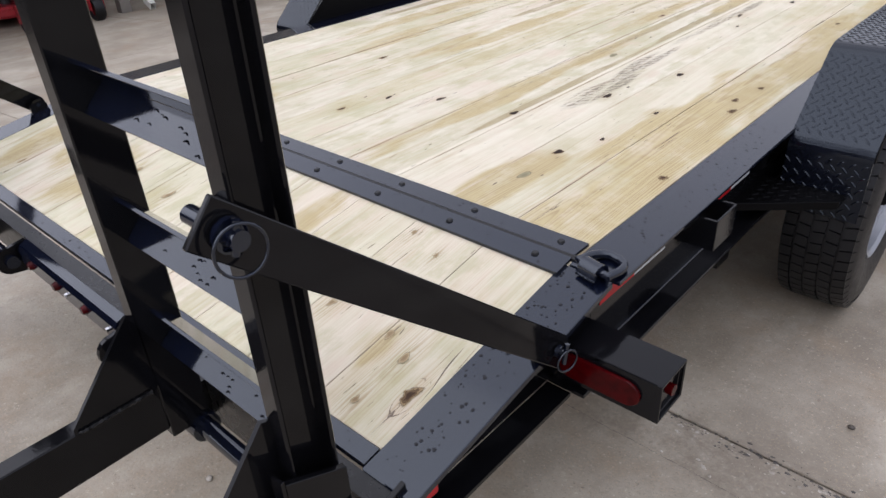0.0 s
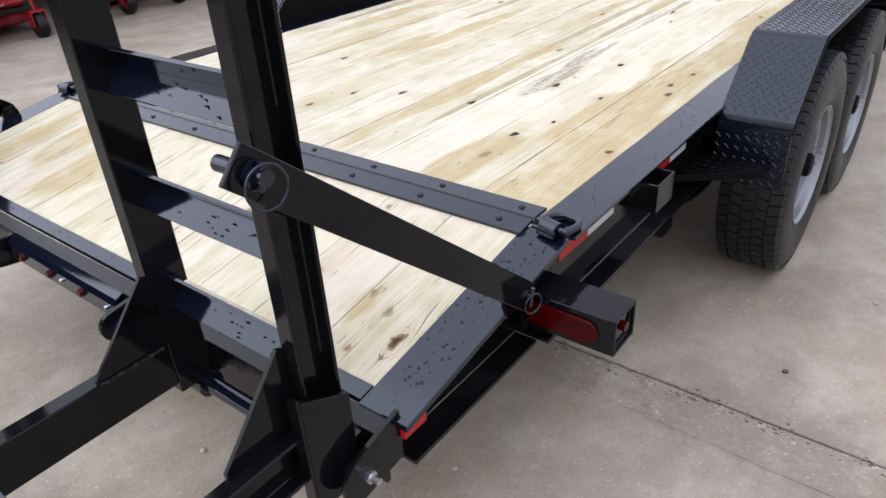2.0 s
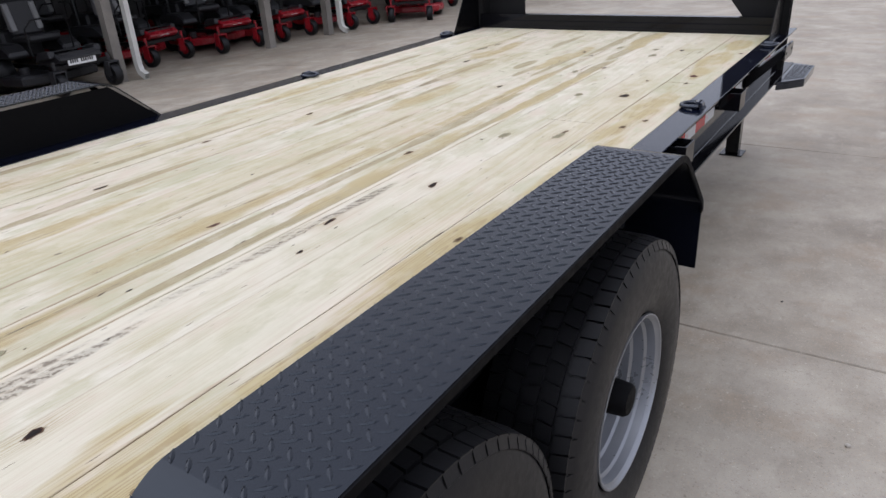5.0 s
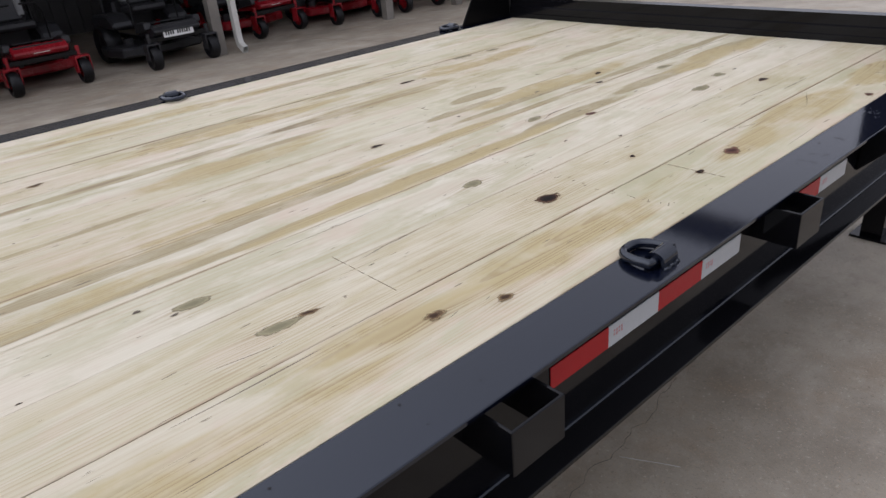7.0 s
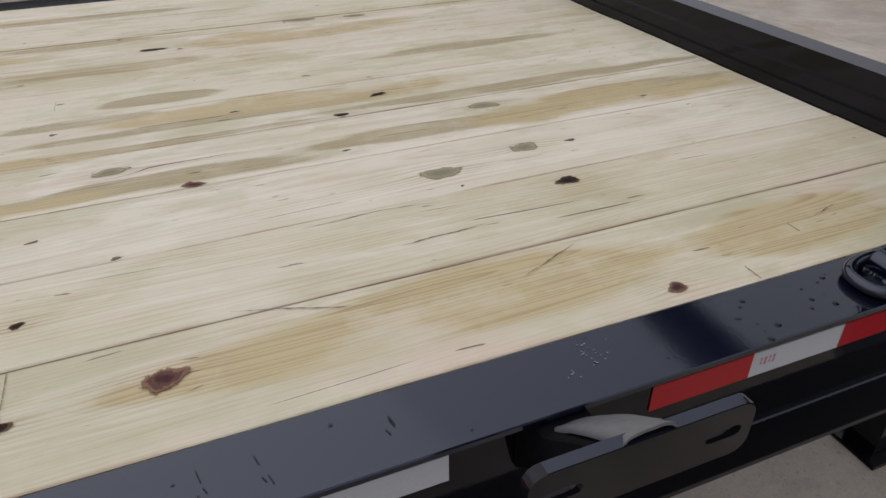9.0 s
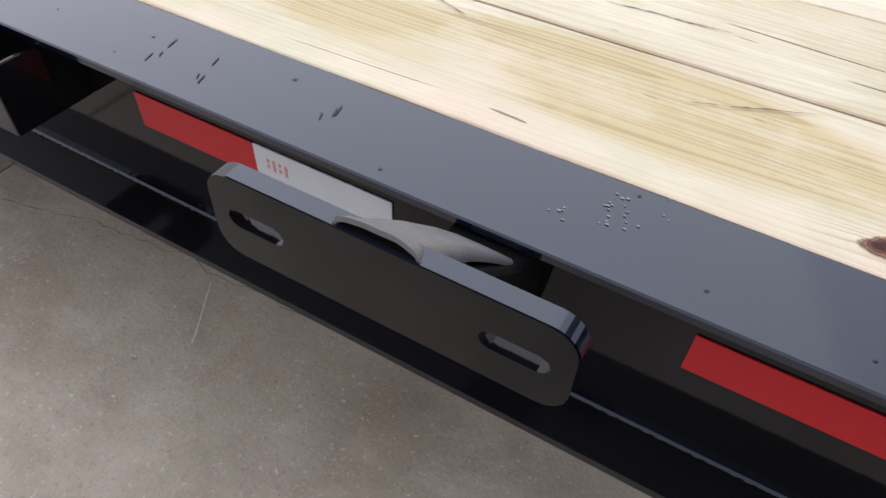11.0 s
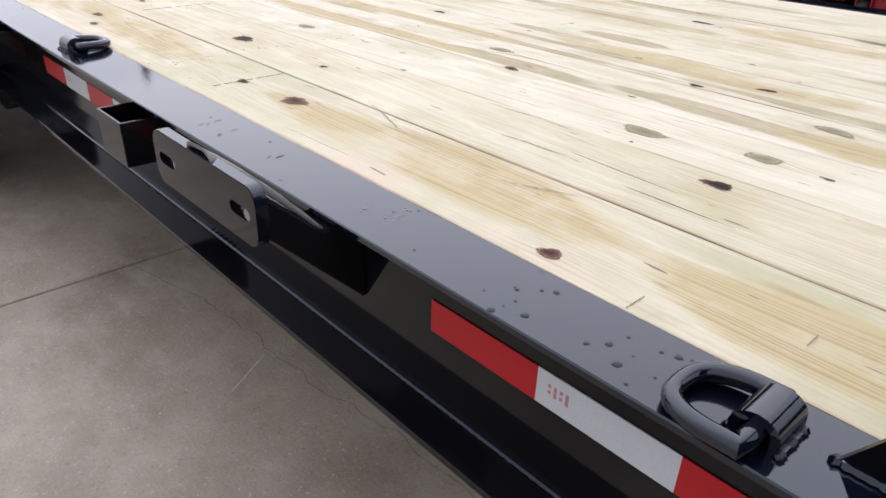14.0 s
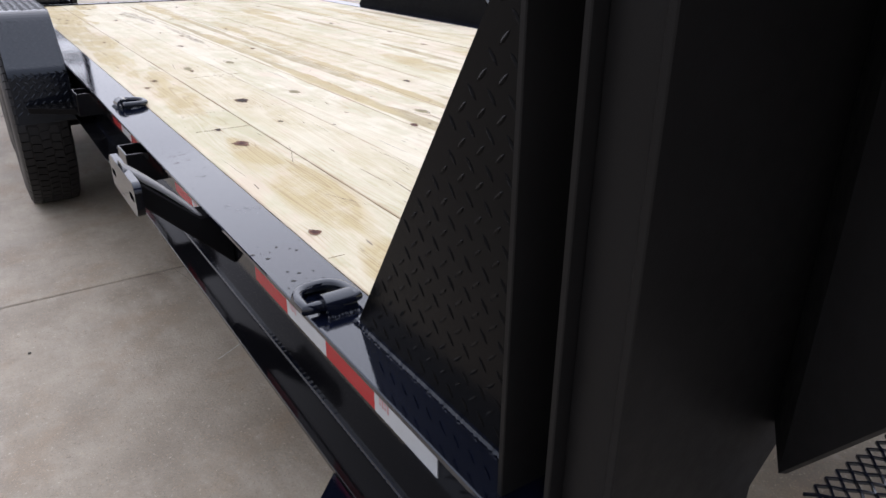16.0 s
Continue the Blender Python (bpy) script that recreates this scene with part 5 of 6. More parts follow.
    # expanded metal over the tongue
    bm = bmesh.new()
    cw, ch = 0.027, 0.0135
    for j in range(46):
        for half in (0, 1):
            pts = []
            for i in range(89):
                u = i * cw / 2
                up = ((i + j + half) % 2) * ch
                y = 6.44 + j * ch + up * (1 if half == 0 else 1)
                pts.append((0.56 - u, y, 0.513 + 0.002 * (i % 2)))
            if half == 0:
                for (xa, ya, za), (xb, yb, zb) in zip(pts, pts[1:]):
                    d = Vector((xb - xa, yb - ya, 0)).normalized()
                    q = Vector((-d.y, d.x, 0)) * 0.0016
                    lo = [bm.verts.new(Vector((x, y, z)) + o) for x, y, z, o in ((xa, ya, za, q), (xb, yb, zb, q), (xb, yb, zb, -q), (xa, ya, za, -q))]
                    hi = [bm.verts.new(v.co + Vector((0, 0, 0.004))) for v in lo]
                    bm.faces.new(hi)
                    for k in range(4):
                        bm.faces.new((lo[k], lo[(k + 1) % 4], hi[(k + 1) % 4], hi[k]))
    tagged(part("expanded_mesh", bm, BLACK, trailer), "black expanded metal mesh over the tongue", kind="stuff")
    bm = bmesh.new()
    for x in (0.59, XC - 0.62):
        box(bm, x - 0.02, x + 0.02, 6.435, 7.12, 0.44, 0.508)
    box(bm, XC - 0.62, XC + 0.60, 7.10, 7.14, 0.44, 0.508)
    part("mesh_frame", bm, BLACK, trailer)

    # side step under the rail, by the rack
    for s in (1, -1):
        def step(bm):
            prism(bm, [(FLANGE_R + 0.001, 6.055), (1.138, 6.11), (1.205, 6.20), (1.205, 6.60), (FLANGE_R + 0.001, 6.66)], "z", 0.500, 0.512)
            prism(bm, [(FLANGE_R + 0.001, 6.055), (1.138, 6.11), (1.205, 6.20), (1.205, 6.60), (1.195, 6.60), (1.195, 6.205), (1.132, 6.116), (FLANGE_R + 0.001, 6.066)], "z", 0.467, 0.4998)
        st = part("side_step", side(s, step), BLACK, trailer, "black tread plate side step", bevel=0.001)

        def marks(bm):
            tread_marks(bm, (FLANGE_R, 6.0, 0.5122), (1, 0, 0), (0, 1, 0), 6, 26, 0.025, 0.024, 0.006, 0.0017,
                        keep=lambda c: c.x > FLANGE_R + 0.014 and c.x < 1.195 and c.y > 6.075 + (c.x - FLANGE_R) * 1.1 and c.y < 6.6)
        tagged(part("tread_pattern", side(s, marks), BLACK, st), kind="stuff")

        def leg(bm):
            g = ground_z(0, 6.56)
            box(bm, 0.765, 0.845, 6.52, 6.60, g + 0.012, 0.498)
            box(bm, 0.735, 0.875, 6.49, 6.63, g, g + 0.0115)
        part("stabiliser_leg", side(s, leg), BLACK_SIDE, trailer, "black square-tube drop leg with foot plate", bevel=0.002)


def build_bracket():
    """A slotted plate held out from the rail by a short bent arm."""
    x0, x1 = 1.186, 1.199
    y0, y1, z0, z1 = 5.357, 5.578, 0.755, 0.816

    def plate(bm):
        def corner(cy, cz, d0):
            return [(cy + 0.016 * math.cos(radians(d0 + k * 22.5)), cz + 0.016 * math.sin(radians(d0 + k * 22.5))) for k in range(5)]
        outline = corner(y1 - 0.016, z1 - 0.016, 0) + corner(y0 + 0.016, z1 - 0.016, 90) + corner(y0 + 0.016, z0 + 0.016, 180) + corner(y1 - 0.016, z0 + 0.016, 270)
        slots = []
        for c in (5.388, 5.547):
            slots.append([(c + 0.013 * sg + 0.0065 * math.cos(radians(d)), 0.786 + 0.0065 * math.sin(radians(d)))
                          for sg, ds in ((1, (-90, -45, 0, 45, 90)), (-1, (90, 135, 180, 225, 270))) for d in ds])
        for x in (x0, x1):
            loops = []
            for pts in [outline] + slots:
                vs = [bm.verts.new((x, p, q)) for p, q in pts]
                loops += [bm.edges.new((vs[k], vs[(k + 1) % len(vs)])) for k in range(len(vs))]
            bmesh.ops.triangle_fill(bm, use_beauty=True, use_dissolve=False, edges=loops)
        bm.verts.ensure_lookup_table()
        half = len(bm.verts) // 2
        start = 0
        for pts in [outline] + slots:
            n = len(pts)
            for k in range(n):
                i, j = start + k, start + (k + 1) % n
                bm.faces.new((bm.verts[i], bm.verts[j], bm.verts[half + j], bm.verts[half + i]))
            start += n
    p = part("mounting_plate", side(1, plate), BLACK_SIDE, trailer, "black slotted mounting plate held out from the rail")

    def arm(bm):
        prism(bm, [(WEB_R + 0.0005, 0.597), (WEB_R + 0.0005, 0.7085), (RAIL_R + 0.001, 0.7085), (1.172, 0.790), (1.1855, 0.790), (1.1855, 0.757)],
              "y", 5.442, 5.504)
    part("arm", side(1, arm), MATTE_BLACK, p, "deep black arm between plate and rail", bevel=0.003)

    def worn_top(bm):
        """A lumpy tongue that widens towards the plate and laps over its edge."""
        nu, nv, rows = 16, 14, []
        for i in range(nu + 1):
            u = i / nu
            x = RAIL_R - 0.004 + (1.1975 - RAIL_R + 0.004) * u
            z = 0.709 + 0.112 * u + 0.006 * math.sin(math.pi * u)
            lo, hi = 5.456 - 0.014 * u, 5.498 - 0.004 * u
            row = []
            for k in range(nv + 1):
                v = k / nv
                y = lo + (hi - lo) * v
                crown = 0.006 * (1 - (2 * v - 1) ** 4) * u + 0.0018 * noise.noise(Vector((x * 60, y * 70, 3.1)))
                row.append((x, y, z + crown - (0.004 if k in (0, nv) else 0.0)))
            rows.append(row)
        top = [[bm.verts.new(p) for p in r] for r in rows]
        low = [[bm.verts.new((px, py, pz - 0.004)) for px, py, pz in r] for r in rows]
        for i in range(nu):
            for k in range(nv):
                bm.faces.new((top[i][k], top[i + 1][k], top[i + 1][k + 1], top[i][k + 1]))
                bm.faces.new((low[i][k], low[i][k + 1], low[i + 1][k + 1], low[i + 1][k]))
        rim = [(i, 0) for i in range(nu + 1)] + [(nu, k) for k in range(1, nv + 1)] + [(i, nv) for i in range(nu - 1, -1, -1)] + [(0, k) for k in range(nv - 1, 0, -1)]
        for (a, b), (c, d) in zip(rim, rim[1:] + rim[:1]):
            bm.faces.new((top[a][b], low[a][b], low[c][d], top[c][d]))
    part("worn_top", side(1, worn_top), BARE_WELD, p, "bare grey worn tongue over the arm", smooth=True)

    # solid black block stands for the shade in the gap under the tongue
    def hollow(bm):
        box(bm, 1.190, 1.1962, 5.445, 5.491, z1 + 0.0009, 0.8170)
    part("hollow", side(1, hollow), MATTE_BLACK, p, "black block in place of the shade under the tongue")

    # strip of BLACK over the duller plate, puts the sky's glint on its edge
    def top_edge(bm):
        box(bm, x0 + 0.0006, x1 - 0.0006, y0 + 0.016, y1 - 0.016, z1 - 0.001, z1 + 0.0008)
        for k in range(8):
            a, b = radians(11.25 * k), radians(11.25 * (k + 1))
            q = [(x, y1 - 0.016 + 0.0168 * math.sin(c), z1 - 0.016 + 0.0168 * math.cos(c)) for x, c in ((x0 + 0.0006, a), (x1 - 0.0006, a), (x1 - 0.0006, b), (x0 + 0.0006, b))]
            bm.faces.new([bm.verts.new(v) for v in q])
    part("top_edge", side(1, top_edge), BLACK, p, "added strip that puts a sky glint on the plate's upper edge")


def build_drops():
    """Rain drops left on rails, rungs and strips."""
    bm = bmesh.new()
    rnd = random.Random(21)

    def drop(x, y, z, r, flat=0.13):
        n = 9
        ring0 = [bm.verts.new((x + r * math.cos(2 * math.pi * k / n) * rnd.uniform(0.85, 1.15), y + r * math.sin(2 * math.pi * k / n) * rnd.uniform(0.85, 1.2), z)) for k in range(n)]
        ring1 = [bm.verts.new((x + (v.co.x - x) * 0.72, y + (v.co.y - y) * 0.72, z + r * flat * 0.75)) for v in ring0]
        top = bm.verts.new((x, y, z + r * flat))
        for k in range(n):
            bm.faces.new((ring0[k], ring0[(k + 1) % n], ring1[(k + 1) % n], ring1[k]))
            bm.faces.new((ring1[k], ring1[(k + 1) % n], top))
        bm.faces.new(ring0[::-1])

    def scatter(n, xa, xb, ya, yb, off, rmin=0.0012, rmax=0.0042):
        for _ in range(n):
            x, y = rnd.uniform(xa, xb), rnd.uniform(ya, yb)
            drop(x, y, deck_z(y) + off, rmin + (rmax - rmin) * rnd.random() ** 2.2)
    scatter(110, 0.955, 1.030, 0.42, 0.94, 0.0012)
    scatter(60, -0.9, 0.9, 0.415, 0.44, 0.0012)
    scatter(90, 0.962, 1.058, 1.1, 1.86, 0.0018, 0.0012, 0.0038)
    scatter(16, 0.962, 1.058, 3.65, 5.7, 0.0018, 0.001, 0.0028)
    scatter(20, 0.962, 1.055, 5.72, 5.92, 0.0018, 0.001, 0.0045)
    scatter(150, -0.9, 0.93, 0.918, 1.024, 0.0078, 0.001, 0.0030)
    for z in (0.795, 0.990, 1.185):
        for _ in range(16):
            k = rnd.uniform(0.25, 0.9)
            drop(rnd.uniform(0.62, 0.93), 0.334 - 0.038 * k, z - 0.038 * k + 0.006, rnd.uniform(0.0016, 0.0036))
    me_ob = part("water_drops", bm, WATER, None, smooth=True)
    tagged(me_ob, "clear rain drops beaded on the black steel", "water drops", kind="stuff")


def build_yard_marks():
    """A wandering hairline crack, a pale scratch and loose pebbles on the slabs."""
    rnd = random.Random(31)

    def trail(name, a, b, wander, w, mat, steps):
        bm = bmesh.new()
        prev, drift = None, 0.0
        for k in range(steps + 1):
            u = k / steps
            drift += rnd.uniform(-1, 1) * wander
            x = a[0] + (b[0] - a[0]) * u + drift * min(1, 4 * u, 4 * (1 - u))
            y = a[1] + (b[1] - a[1]) * u
            q = w * rnd.uniform(0.5, 1.3)
            z = ground_z(x, y) + 0.0012
            row = [bm.verts.new((x - q, y, z)), bm.verts.new((x + q, y, z))]
            if prev:
                bm.faces.new((prev[0], prev[1], row[1], row[0]))
            prev = row
        part(name, bm, mat, ground)
    trail("crack", (0.885, 4.15), (0.715, 5.52), 0.012, 0.0007, JOINT_DIRT, 60)
    trail("scratch", (0.80, 4.767), (0.93, 4.84), 0.001, 0.003, PALE_SCUFF, 12)
    # broken edge and crumbs along the joint behind the wheels, and a thin crack beside it
    for name, mat, count, near, spread in (("crumbs", PEBBLE, 200, 1.335, 0.016), ("dark_crumbs", JOINT_DIRT, 460, 1.348, 0.016), ("grit", PEBBLE, 120, 1.28, 0.045)):
        bm = bmesh.new()
        for _ in range(count):
            x, y = rnd.uniform(0.6, 2.8), near + rnd.gauss(0, spread)
            r, turn = 0.0014 + 0.0062 * rnd.random() ** 3, rnd.uniform(0, 6.28)
            z, h = ground_z(x, y), r * (0.5 if mat is PEBBLE else 0.12)
            ring = [bm.verts.new((x + r * rnd.uniform(0.6, 1.7) * math.cos(turn + k * 1.257), y + r * rnd.uniform(0.5, 1.0) * math.sin(turn + k * 1.257), z)) for k in range(5)]
            tip = bm.verts.new((x + 0.2 * r, y, z + h + 0.0008))
            for k in range(5):
                bm.faces.new((ring[k], ring[(k + 1) % 5], tip))
        tagged(part(name, bm, mat, ground), kind="stuff")
    bm = bmesh.new()
    prev = None
    for k in range(71):
        x = 0.70 + 1.3 * k / 70
        y = 1.205 - 0.02 * k / 70 + 0.006 * noise.noise(Vector((x * 9, 2.0, 0)))
        q = 0.0007 * rnd.uniform(0.1, 1.3)
        row = [bm.verts.new((x, y - q, ground_z(x, y) + 0.0012)), bm.verts.new((x, y + q, ground_z(x, y) + 0.0012))]
        if prev:
            bm.faces.new((prev[0], row[0], row[1], prev[1]))
        prev = row
    part("crack", bm, JOINT_DIRT, ground)
    # pale nicks and dark scrapes in the paint of the side rail
    nicks, scrapes = bmesh.new(), bmesh.new()
    for k in range(26):
        u = rnd.random()
        x, y = 1.02 - 0.05 * u + rnd.uniform(-.012, .012), 5.51 + 0.06 * u + rnd.uniform(-.02, .02)
        q = rnd.uniform(.0004, .0012)
        nicks.faces.new([nicks.verts.new((x + q * a, y + 1.6 * q * c, DECK + 0.0022)) for a, c in ((-1, -0.6), (0.5, -1), (1, 0.7), (-0.4, 1))])
    for y in (5.117, 5.175, 5.30):
        for k in range(3):
            x, q = 1.013 + rnd.uniform(-.016, .016), rnd.uniform(.003, .008)
            a = y + rnd.uniform(-.008, .008)
            scrapes.faces.new([scrapes.verts.new((x + dx, a + dy, DECK + 0.0022)) for dx, dy in ((-q, -0.001), (q, 0.002), (q, 0.0035), (-q, 0.0005))])
    tagged(part("paint_nicks", nicks, DULL_NICK, trailer), "pale nicks in the black paint", kind="stuff")
    tagged(part("scrapes", scrapes, BLACK_SIDE, trailer), "dull scrapes in the black paint", kind="stuff")
    for x, y, r, mat in ((1.477, 3.221, .012, PEBBLE_DARK), (0.295, 0.416, .009, PEBBLE), (0.869, 0.748, .008, PEBBLE), (0.995, 1.49, .007, PEBBLE),
                         (1.431, 1.602, .009, PEBBLE_DARK), (1.579, 2.132, .008, PEBBLE), (1.722, 3.672, .008, PEBBLE), (-0.013, 0.027, .008, PEBBLE),
                         (1.30, 0.62, .005, PEBBLE_DARK), (0.80, 0.12, .005, PEBBLE), (1.55, 1.05, .006, PEBBLE_DARK), (1.42, 4.5, .005, PEBBLE_DARK)):
        bm = bmesh.new()
        bmesh.ops.create_icosphere(bm, subdivisions=2, radius=r)
        for v in bm.verts:
            v.co *= 1 + 0.3 * noise.noise(v.co * 90 + Vector((x, y, 0)) * 7)
            v.co.z *= 0.6
        bmesh.ops.transform(bm, matrix=pose(x, y, ground_z(x, y) + r * 0.5, 0, 0, rnd.uniform(0, 180)), verts=bm.verts)
        ob = part("pebble", bm, mat, None, smooth=True)
        tagged(ob, "small dark pebble lying on the concrete" if mat is PEBBLE_DARK else "small pale pebble lying on the concrete", "pebble", "loose pebbles")


# ---- shed and machines ----
def build_shed():
    shed = thing("open_shed", pose(SHED_X - 2.5, 8, SHED_Z), "open-fronted machinery shed, dark inside, with pale downspouts and unseen pale top", "shed", kind="structure")
    posts = (-2.4, 1.0, 4.42, 8.12, 11.30, 12.95, 16.9, 20.4)
    for y in posts:
        bm = bmesh.new()
        box(bm, SHED_X - 0.16, SHED_X - 0.02, y - 0.075, y + 0.075, ground_z(SHED_X, y), 2.298)
        part("post", bm, POST_TIMBER, shed, "weathered grey-brown timber post", bevel=0.006)
    for y in (4.66, 8.34, 13.16):
        bm = bmesh.new()
        prof = [(-0.05, -0.04), (0.05, -0.04), (0.05, 0.04), (-0.05, 0.04)]
        path = [(SHED_X + 0.04, 2.5, 0), (SHED_X + 0.04, SHED_Z + 0.22, 0), (SHED_X + 0.07, SHED_Z + 0.12, 35), (SHED_X + 0.20, SHED_Z + 0.05, 70)]
        base = ground_z(SHED_X, y)
        path = [(x, z if z > 1 else z - SHED_Z + base, a) for x, z, a in path]
        rings = []
        for x, z, a in path:
            c, sn = math.cos(radians(a)), math.sin(radians(a))
            rings.append([bm.verts.new((x + px * c, y + 0.30 - 0.26 + py, z + px * sn)) for px, py in prof])
        for r0, r1 in zip(rings, rings[1:]):
            for k in range(4):
                bm.faces.new((r0[k], r0[(k + 1) % 4], r1[(k + 1) % 4], r1[k]))
        part("downspout", bm, DOWNSPOUT_PAINT, shed, "off-white sheet metal downspout with kicked-out foot", bevel=0.004)
    # unseen roof, coloured pale to brighten what the fenders and rails reflect
    bm = bmesh.new()
    prism(bm, [(SHED_X - 5.7, 2.80), (SHED_X + 0.5, 2.80), (SHED_X + 0.5, 2.88), (SHED_X - 2.6, 3.6), (SHED_X - 5.7, 2.88)], "y", -6.6, 24.1)
    part("roof", bm, DOWNSPOUT_PAINT, shed, "unseen roof, pale to brighten reflections")
    # unseen walls close the bay; their near-black colour deepens its shade
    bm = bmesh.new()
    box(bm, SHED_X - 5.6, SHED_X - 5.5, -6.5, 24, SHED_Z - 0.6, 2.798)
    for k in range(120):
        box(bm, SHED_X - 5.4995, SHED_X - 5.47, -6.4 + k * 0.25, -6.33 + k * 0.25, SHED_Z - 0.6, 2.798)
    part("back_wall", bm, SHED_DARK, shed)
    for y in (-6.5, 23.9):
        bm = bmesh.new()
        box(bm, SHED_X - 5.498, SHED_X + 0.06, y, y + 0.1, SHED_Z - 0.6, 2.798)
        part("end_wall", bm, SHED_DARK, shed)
    # unseen siding and header, added pale for the same reflections
    bm = bmesh.new()
    box(bm, SHED_X - 0.06, SHED_X + 0.02, -2.798, 23.898, 2.56, 2.798)
    for k in range(120):
        box(bm, SHED_X + 0.0205, SHED_X + 0.045, -6.35 + k * 0.25, -6.28 + k * 0.25, 2.56, 2.798)
    part("front_siding", bm, DOWNSPOUT_PAINT, shed, "unseen pale ribbed siding, added to brighten reflections")
    bm = bmesh.new()
    box(bm, SHED_X - 0.16, SHED_X - 0.02, -2.798, 23.898, 2.30, 2.555)
    part("header_beam", bm, DOWNSPOUT_PAINT, shed)
    # unseen ceiling, added to keep the bay below it dark
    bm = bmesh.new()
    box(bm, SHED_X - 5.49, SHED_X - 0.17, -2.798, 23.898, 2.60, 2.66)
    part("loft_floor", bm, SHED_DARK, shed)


def wheel_bm(cx, cy, cz, r, w):
    bm = bmesh.new()
    h = w / 2
    prof = [(-h * 0.7, r * 0.5), (-h, r * 0.62), (-h, r * 0.86), (-h * 0.7, r * 0.97), (0, r), (h * 0.7, r * 0.97), (h, r * 0.86), (h, r * 0.62), (h * 0.7, r * 0.5)]
    rings = []
    n = 24
    for o, q in prof:
        rings.append([bm.verts.new((cx + q * math.cos(2 * math.pi * k / n), cy + o, cz + q * math.sin(2 * math.pi * k / n))) for k in range(n)])
    for a, b in zip(rings, rings[1:]):
        for k in range(n):
            bm.faces.new((a[k], a[(k + 1) % n], b[(k + 1) % n], b[k]))
    rim = bmesh.new()
    sweep(rim, [(cx, cy - h * 0.62, cz), (cx, cy + h * 0.62, cz)], r * 0.53, 16)
    return bm, rim


def build_mower(at, body, trim, label, plate=False):
    """A zero-turn mower that faces along its own x."""
    t = thing("riding_mower", at, label, "lawn mower", "mowers in the shed")
    inv = at

    def put(name, bm, mat, lab="", parent=None, **kw):
        bmesh.ops.transform(bm, matrix=inv, verts=bm.verts)
        return part(name, bm, mat, parent or t, lab, **kw)
    # cutting deck
    bm = bmesh.new()
    prism(bm, [(-0.62, -0.66), (-0.25, -0.70), (0.10, -0.60), (0.18, -0.25), (0.18, 0.25), (0.10, 0.60), (-0.25, 0.70), (-0.62, 0.66)], "z", 0.13, 0.27)
    deck = put("cutting_deck", bm, body, bevel=0.03)
    for y in (-0.38, 0.0, 0.38):
        bm = bmesh.new()
        rod(bm, (-0.2, y, 0.27), (-0.2, y, 0.36), 0.07, 14)
        put("spindle_cover", bm, GREY_PLASTIC, "", deck)
    # main frame and nose
    bm = bmesh.new()
    for y in (-0.27, 0.27):
        box(bm, -0.95, 0.66, y - 0.03, y + 0.03, 0.33, 0.39)
    box(bm, 0.58, 0.68, -0.46, 0.46, 0.36, 0.42)
    put("frame", bm, BLACK_DULL, bevel=0.008)
    bm = bmesh.new()
    prism(bm, [(0.10, 0.40), (0.66, 0.43), (0.72, 0.50), (0.60, 0.58), (0.20, 0.52)], "y", -0.34, 0.34)
    put("nose_cover", bm, body, bevel=0.02)
    for y in (-0.36, 0.36):
        bm = bmesh.new()
        prism(bm, [(0.18, 0.45), (0.60, 0.52), (0.58, 0.62), (0.30, 0.60)], "y", y - 0.05, y + 0.05)
        put("nose_trim", bm, trim, bevel=0.015)
    bm = bmesh.new()
    box(bm, 0.60, 0.64, -0.30, 0.30, 0.54, 0.57)
    prism(bm, [(0.05, 0.53), (0.45, 0.585), (0.45, 0.60), (0.05, 0.55)], "y", -0.25, 0.25)
    put("foot_rest", bm, GREY_PLASTIC)
    # caster wheels
    for y in (-0.43, 0.43):
        bm, rim = wheel_bm(0.72, y, 0.16, 0.16, 0.13)
        w = put("caster_wheel", bm, RUBBER, smooth=True)
        put("rim", rim, body, "", w)
        bm = bmesh.new()
        box(bm, 0.66, 0.78, y - 0.095, y - 0.08, 0.15, 0.34)
        box(bm, 0.66, 0.78, y + 0.08, y + 0.095, 0.15, 0.34)
        box(bm, 0.64, 0.78, y - 0.095, y + 0.095, 0.34, 0.36)
        rod(bm, (0.66, y, 0.36), (0.66, y, 0.48), 0.028)
        put("caster_fork", bm, body)
    for y in (-0.52, 0.52):
        bm, rim = wheel_bm(-0.62, y, 0.28, 0.28, 0.24)
        w = put("drive_wheel", bm, RUBBER, smooth=True)
        put("rim", rim, body, "", w)
    # seat, pods, engine, levers, roll bar
    for y in (-0.42, 0.42):
        bm = bmesh.new()
        prism(bm, [(-0.95, 0.55), (-0.90, 0.68), (-0.30, 0.70), (-0.12, 0.58), (-0.12, 0.50), (-0.95, 0.50)], "y", y - 0.15, y + 0.15)
        put("side_pod", bm, trim, bevel=0.03)
    bm = bmesh.new()
    prism(bm, [(-0.60, 0.68), (-0.10, 0.68), (-0.04, 0.76), (-0.10, 0.81), (-0.55, 0.77)], "y", -0.25, 0.25)
    seat = put("seat", bm, GREY_PLASTIC, bevel=0.03)
    bm = bmesh.new()
    prism(bm, [(-0.58, 0.78), (-0.46, 0.78), (-0.56, 1.28), (-0.66, 1.28), (-0.70, 1.20)], "y", -0.23, 0.23)
    put("backrest", bm, GREY_PLASTIC, "", seat, bevel=0.03)
    for y in (-0.2, 0.2):
        bm = bmesh.new()
        prism(bm, [(-0.56, 0.84), (-0.44, 0.84), (-0.53, 1.24), (-0.60, 1.24)], "y", y - 0.045, y + 0.045)
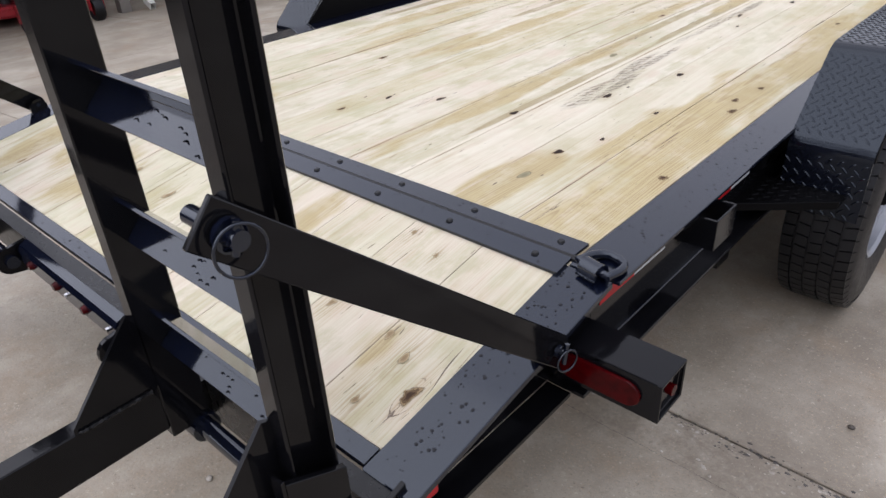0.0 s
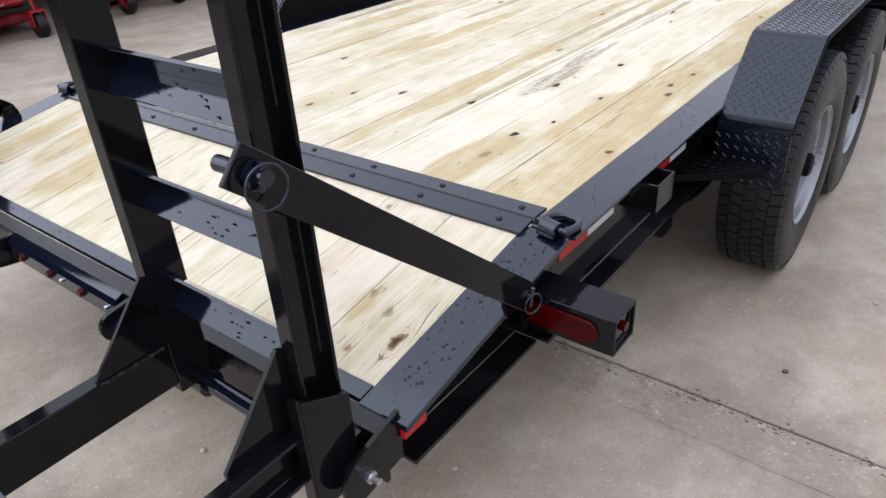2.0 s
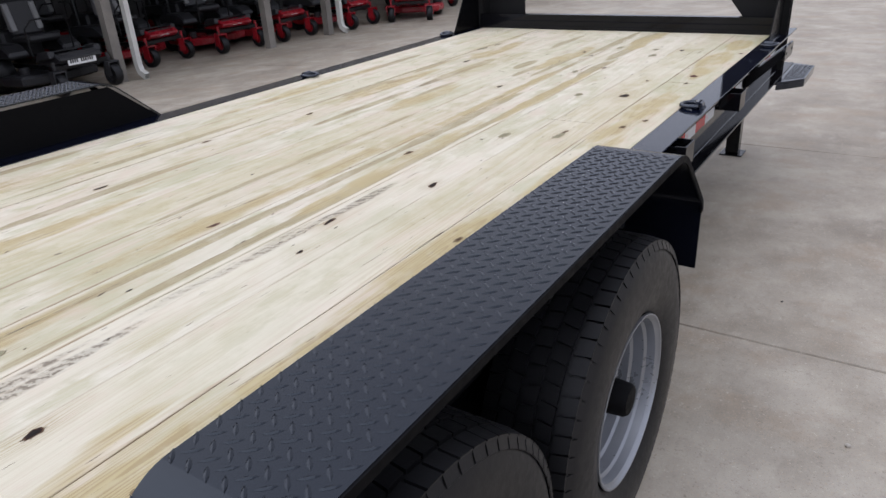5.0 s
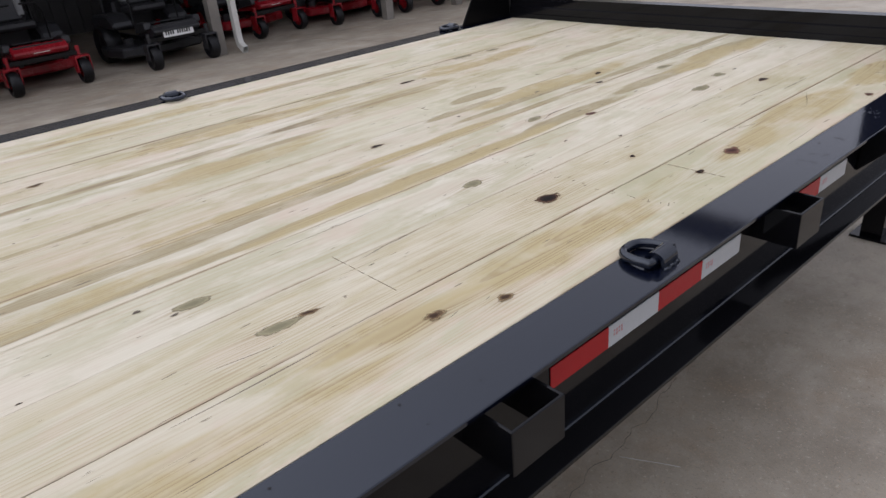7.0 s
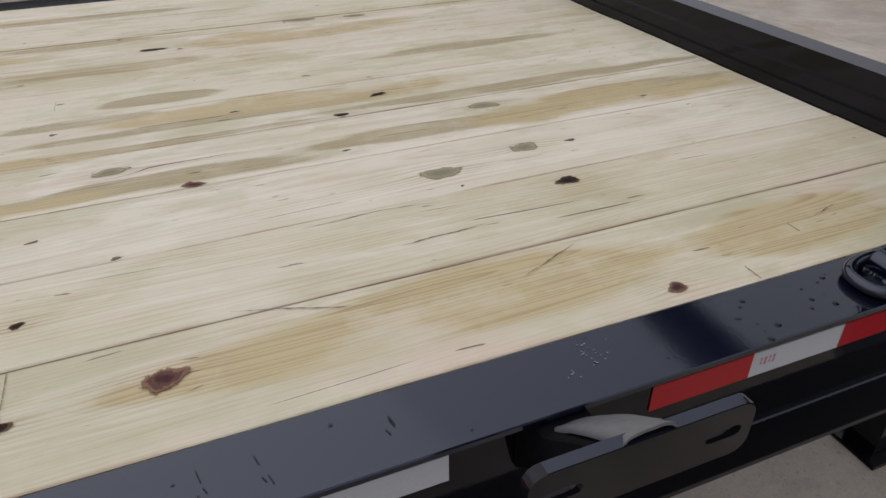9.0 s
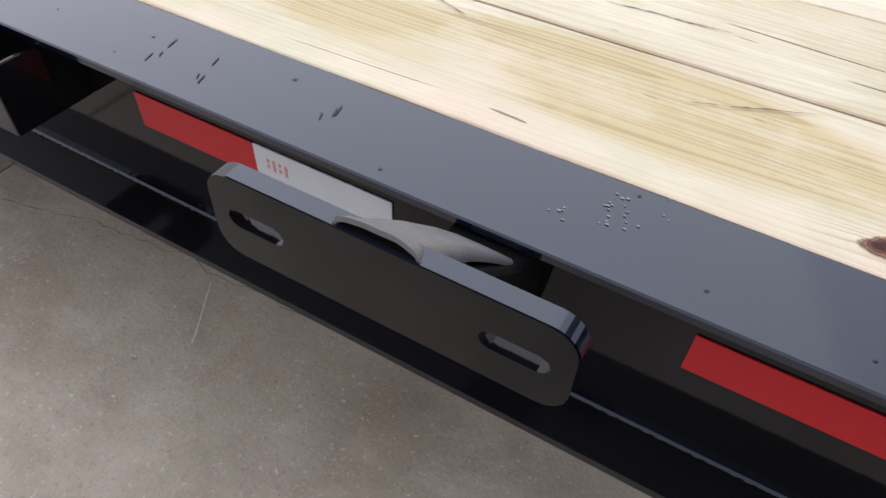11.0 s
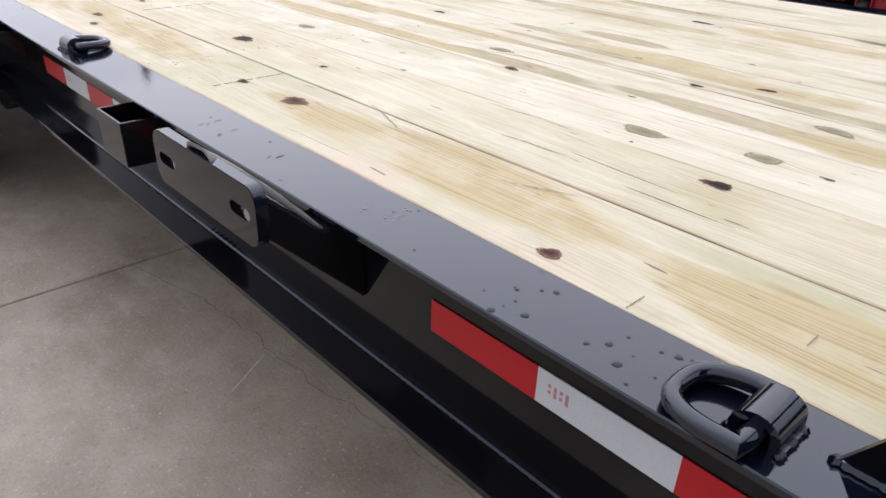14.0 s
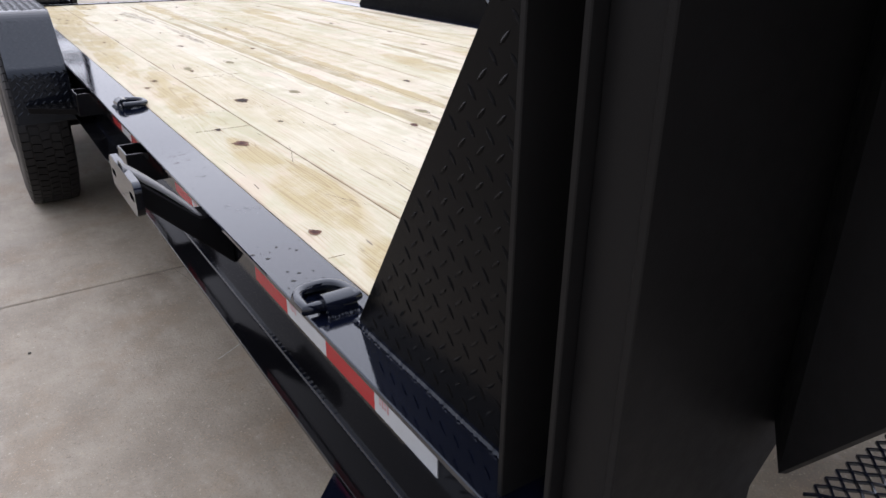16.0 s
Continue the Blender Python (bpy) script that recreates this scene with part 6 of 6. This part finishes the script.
        put("bolster", bm, SEAT_VINYL, "", seat, bevel=0.015)
    bm = bmesh.new()
    box(bm, -1.15, -0.68, -0.30, 0.30, 0.42, 0.86)
    put("engine", bm, GREY_PLASTIC, bevel=0.04)
    for sg in (1, -1):
        bm = bmesh.new()
        sweep(bm, [(0.05, sg * 0.33, 0.5), (0.03, sg * 0.33, 0.9), (0.10, sg * 0.25, 1.02), (0.12, sg * 0.06, 1.03)], 0.014, 8)
        put("steering_lever", bm, BLACK_DULL, smooth=True)
    bm = bmesh.new()
    sweep(bm, [(-0.80, -0.40, 0.6), (-0.84, -0.40, 1.6), (-0.84, -0.32, 1.72), (-0.84, 0.32, 1.72), (-0.84, 0.40, 1.6), (-0.80, 0.40, 0.6)], 0.028, 10)
    put("roll_bar", bm, BLACK_DULL, smooth=True)
    if plate:
        bm = bmesh.new()
        box(bm, 0.69, 0.70, -0.22, 0.22, 0.40, 0.51)
        p = put("name_plate", bm, WHITE_PAINT, "white plate with dark unreadable lettering")
        bm = bmesh.new()
        for k in range(11):
            if k != 4:
                box(bm, 0.7002, 0.703, -0.19 + k * 0.034, -0.168 + k * 0.034, 0.43, 0.48)
        tagged(put("lettering", bm, GREY_PLASTIC, "", p), "dark lettering bars", kind="stuff")
    else:
        bm = bmesh.new()
        for k in range(8):
            box(bm, 0.70, 0.706, -0.10 + k * 0.025, -0.082 + k * 0.025, 0.475, 0.49)
        tagged(put("lettering", bm, WHITE_PAINT), "pale lettering bars", kind="stuff")
    return t


def build_machines():
    def spot(x, y, turn):
        return Matrix.Translation((x, y, ground_z(x, y))) @ pose(0, 0, 0, 0, 0, turn)
    build_mower(spot(-9.00, 3.56, -3), RED_PAINT, WHITE_PAINT, "red and white riding mower parked at the shed front")
    c = build_mower(spot(-9.28, 5.78, 2), RED_PAINT, GREY_PLASTIC, "red zero-turn riding mower parked under the shed")
    build_mower(spot(-9.08, 7.50, 2), GREY_PLASTIC, GREY_PLASTIC, "black riding mower with a white plate on its nose", True)
    for x, y, r in ((-9.9, 9.45, 10), (-9.6, 11.0, -4), (-9.5, 12.3, 4), (-9.2, 14.0, 6), (-8.2, 15.6, -60), (-11.6, 6.0, 0), (-11.8, 9.2, 0), (-11.6, 3.6, 0),
                    (-11.8, 12.2, 0), (-9.3, 17.6, -20), (-9.35, 1.9, 0), (-9.3, 0.2, 5)):
        copy_thing(c, spot(x, y, r))


# ---- build ----
build_frame()
build_lamp_boxes()
for s in (1, -1):
    build_ramp(s)
    build_fender(s)
    for y in (1.357, 4.115, 4.935):
        stake_pocket(s, y)
build_wheels()
build_bulkhead()
build_bracket()
for x, y, turn, slide in ((1.012, 0.946, -14, 0.0), (1.020, 4.526, 93, 0.0), (1.021, 5.983, -180, 0.008)):
    d_ring(x, y, DECK + 0.001, turn, slide)
    d_ring(2 * XC - x + (0.03 if 4 < y < 5 else 0.0), y, DECK + 0.001, -turn)
build_knots()
build_shed()
build_machines()
build_drops()
build_yard_marks()
build_planks()
build_slabs()
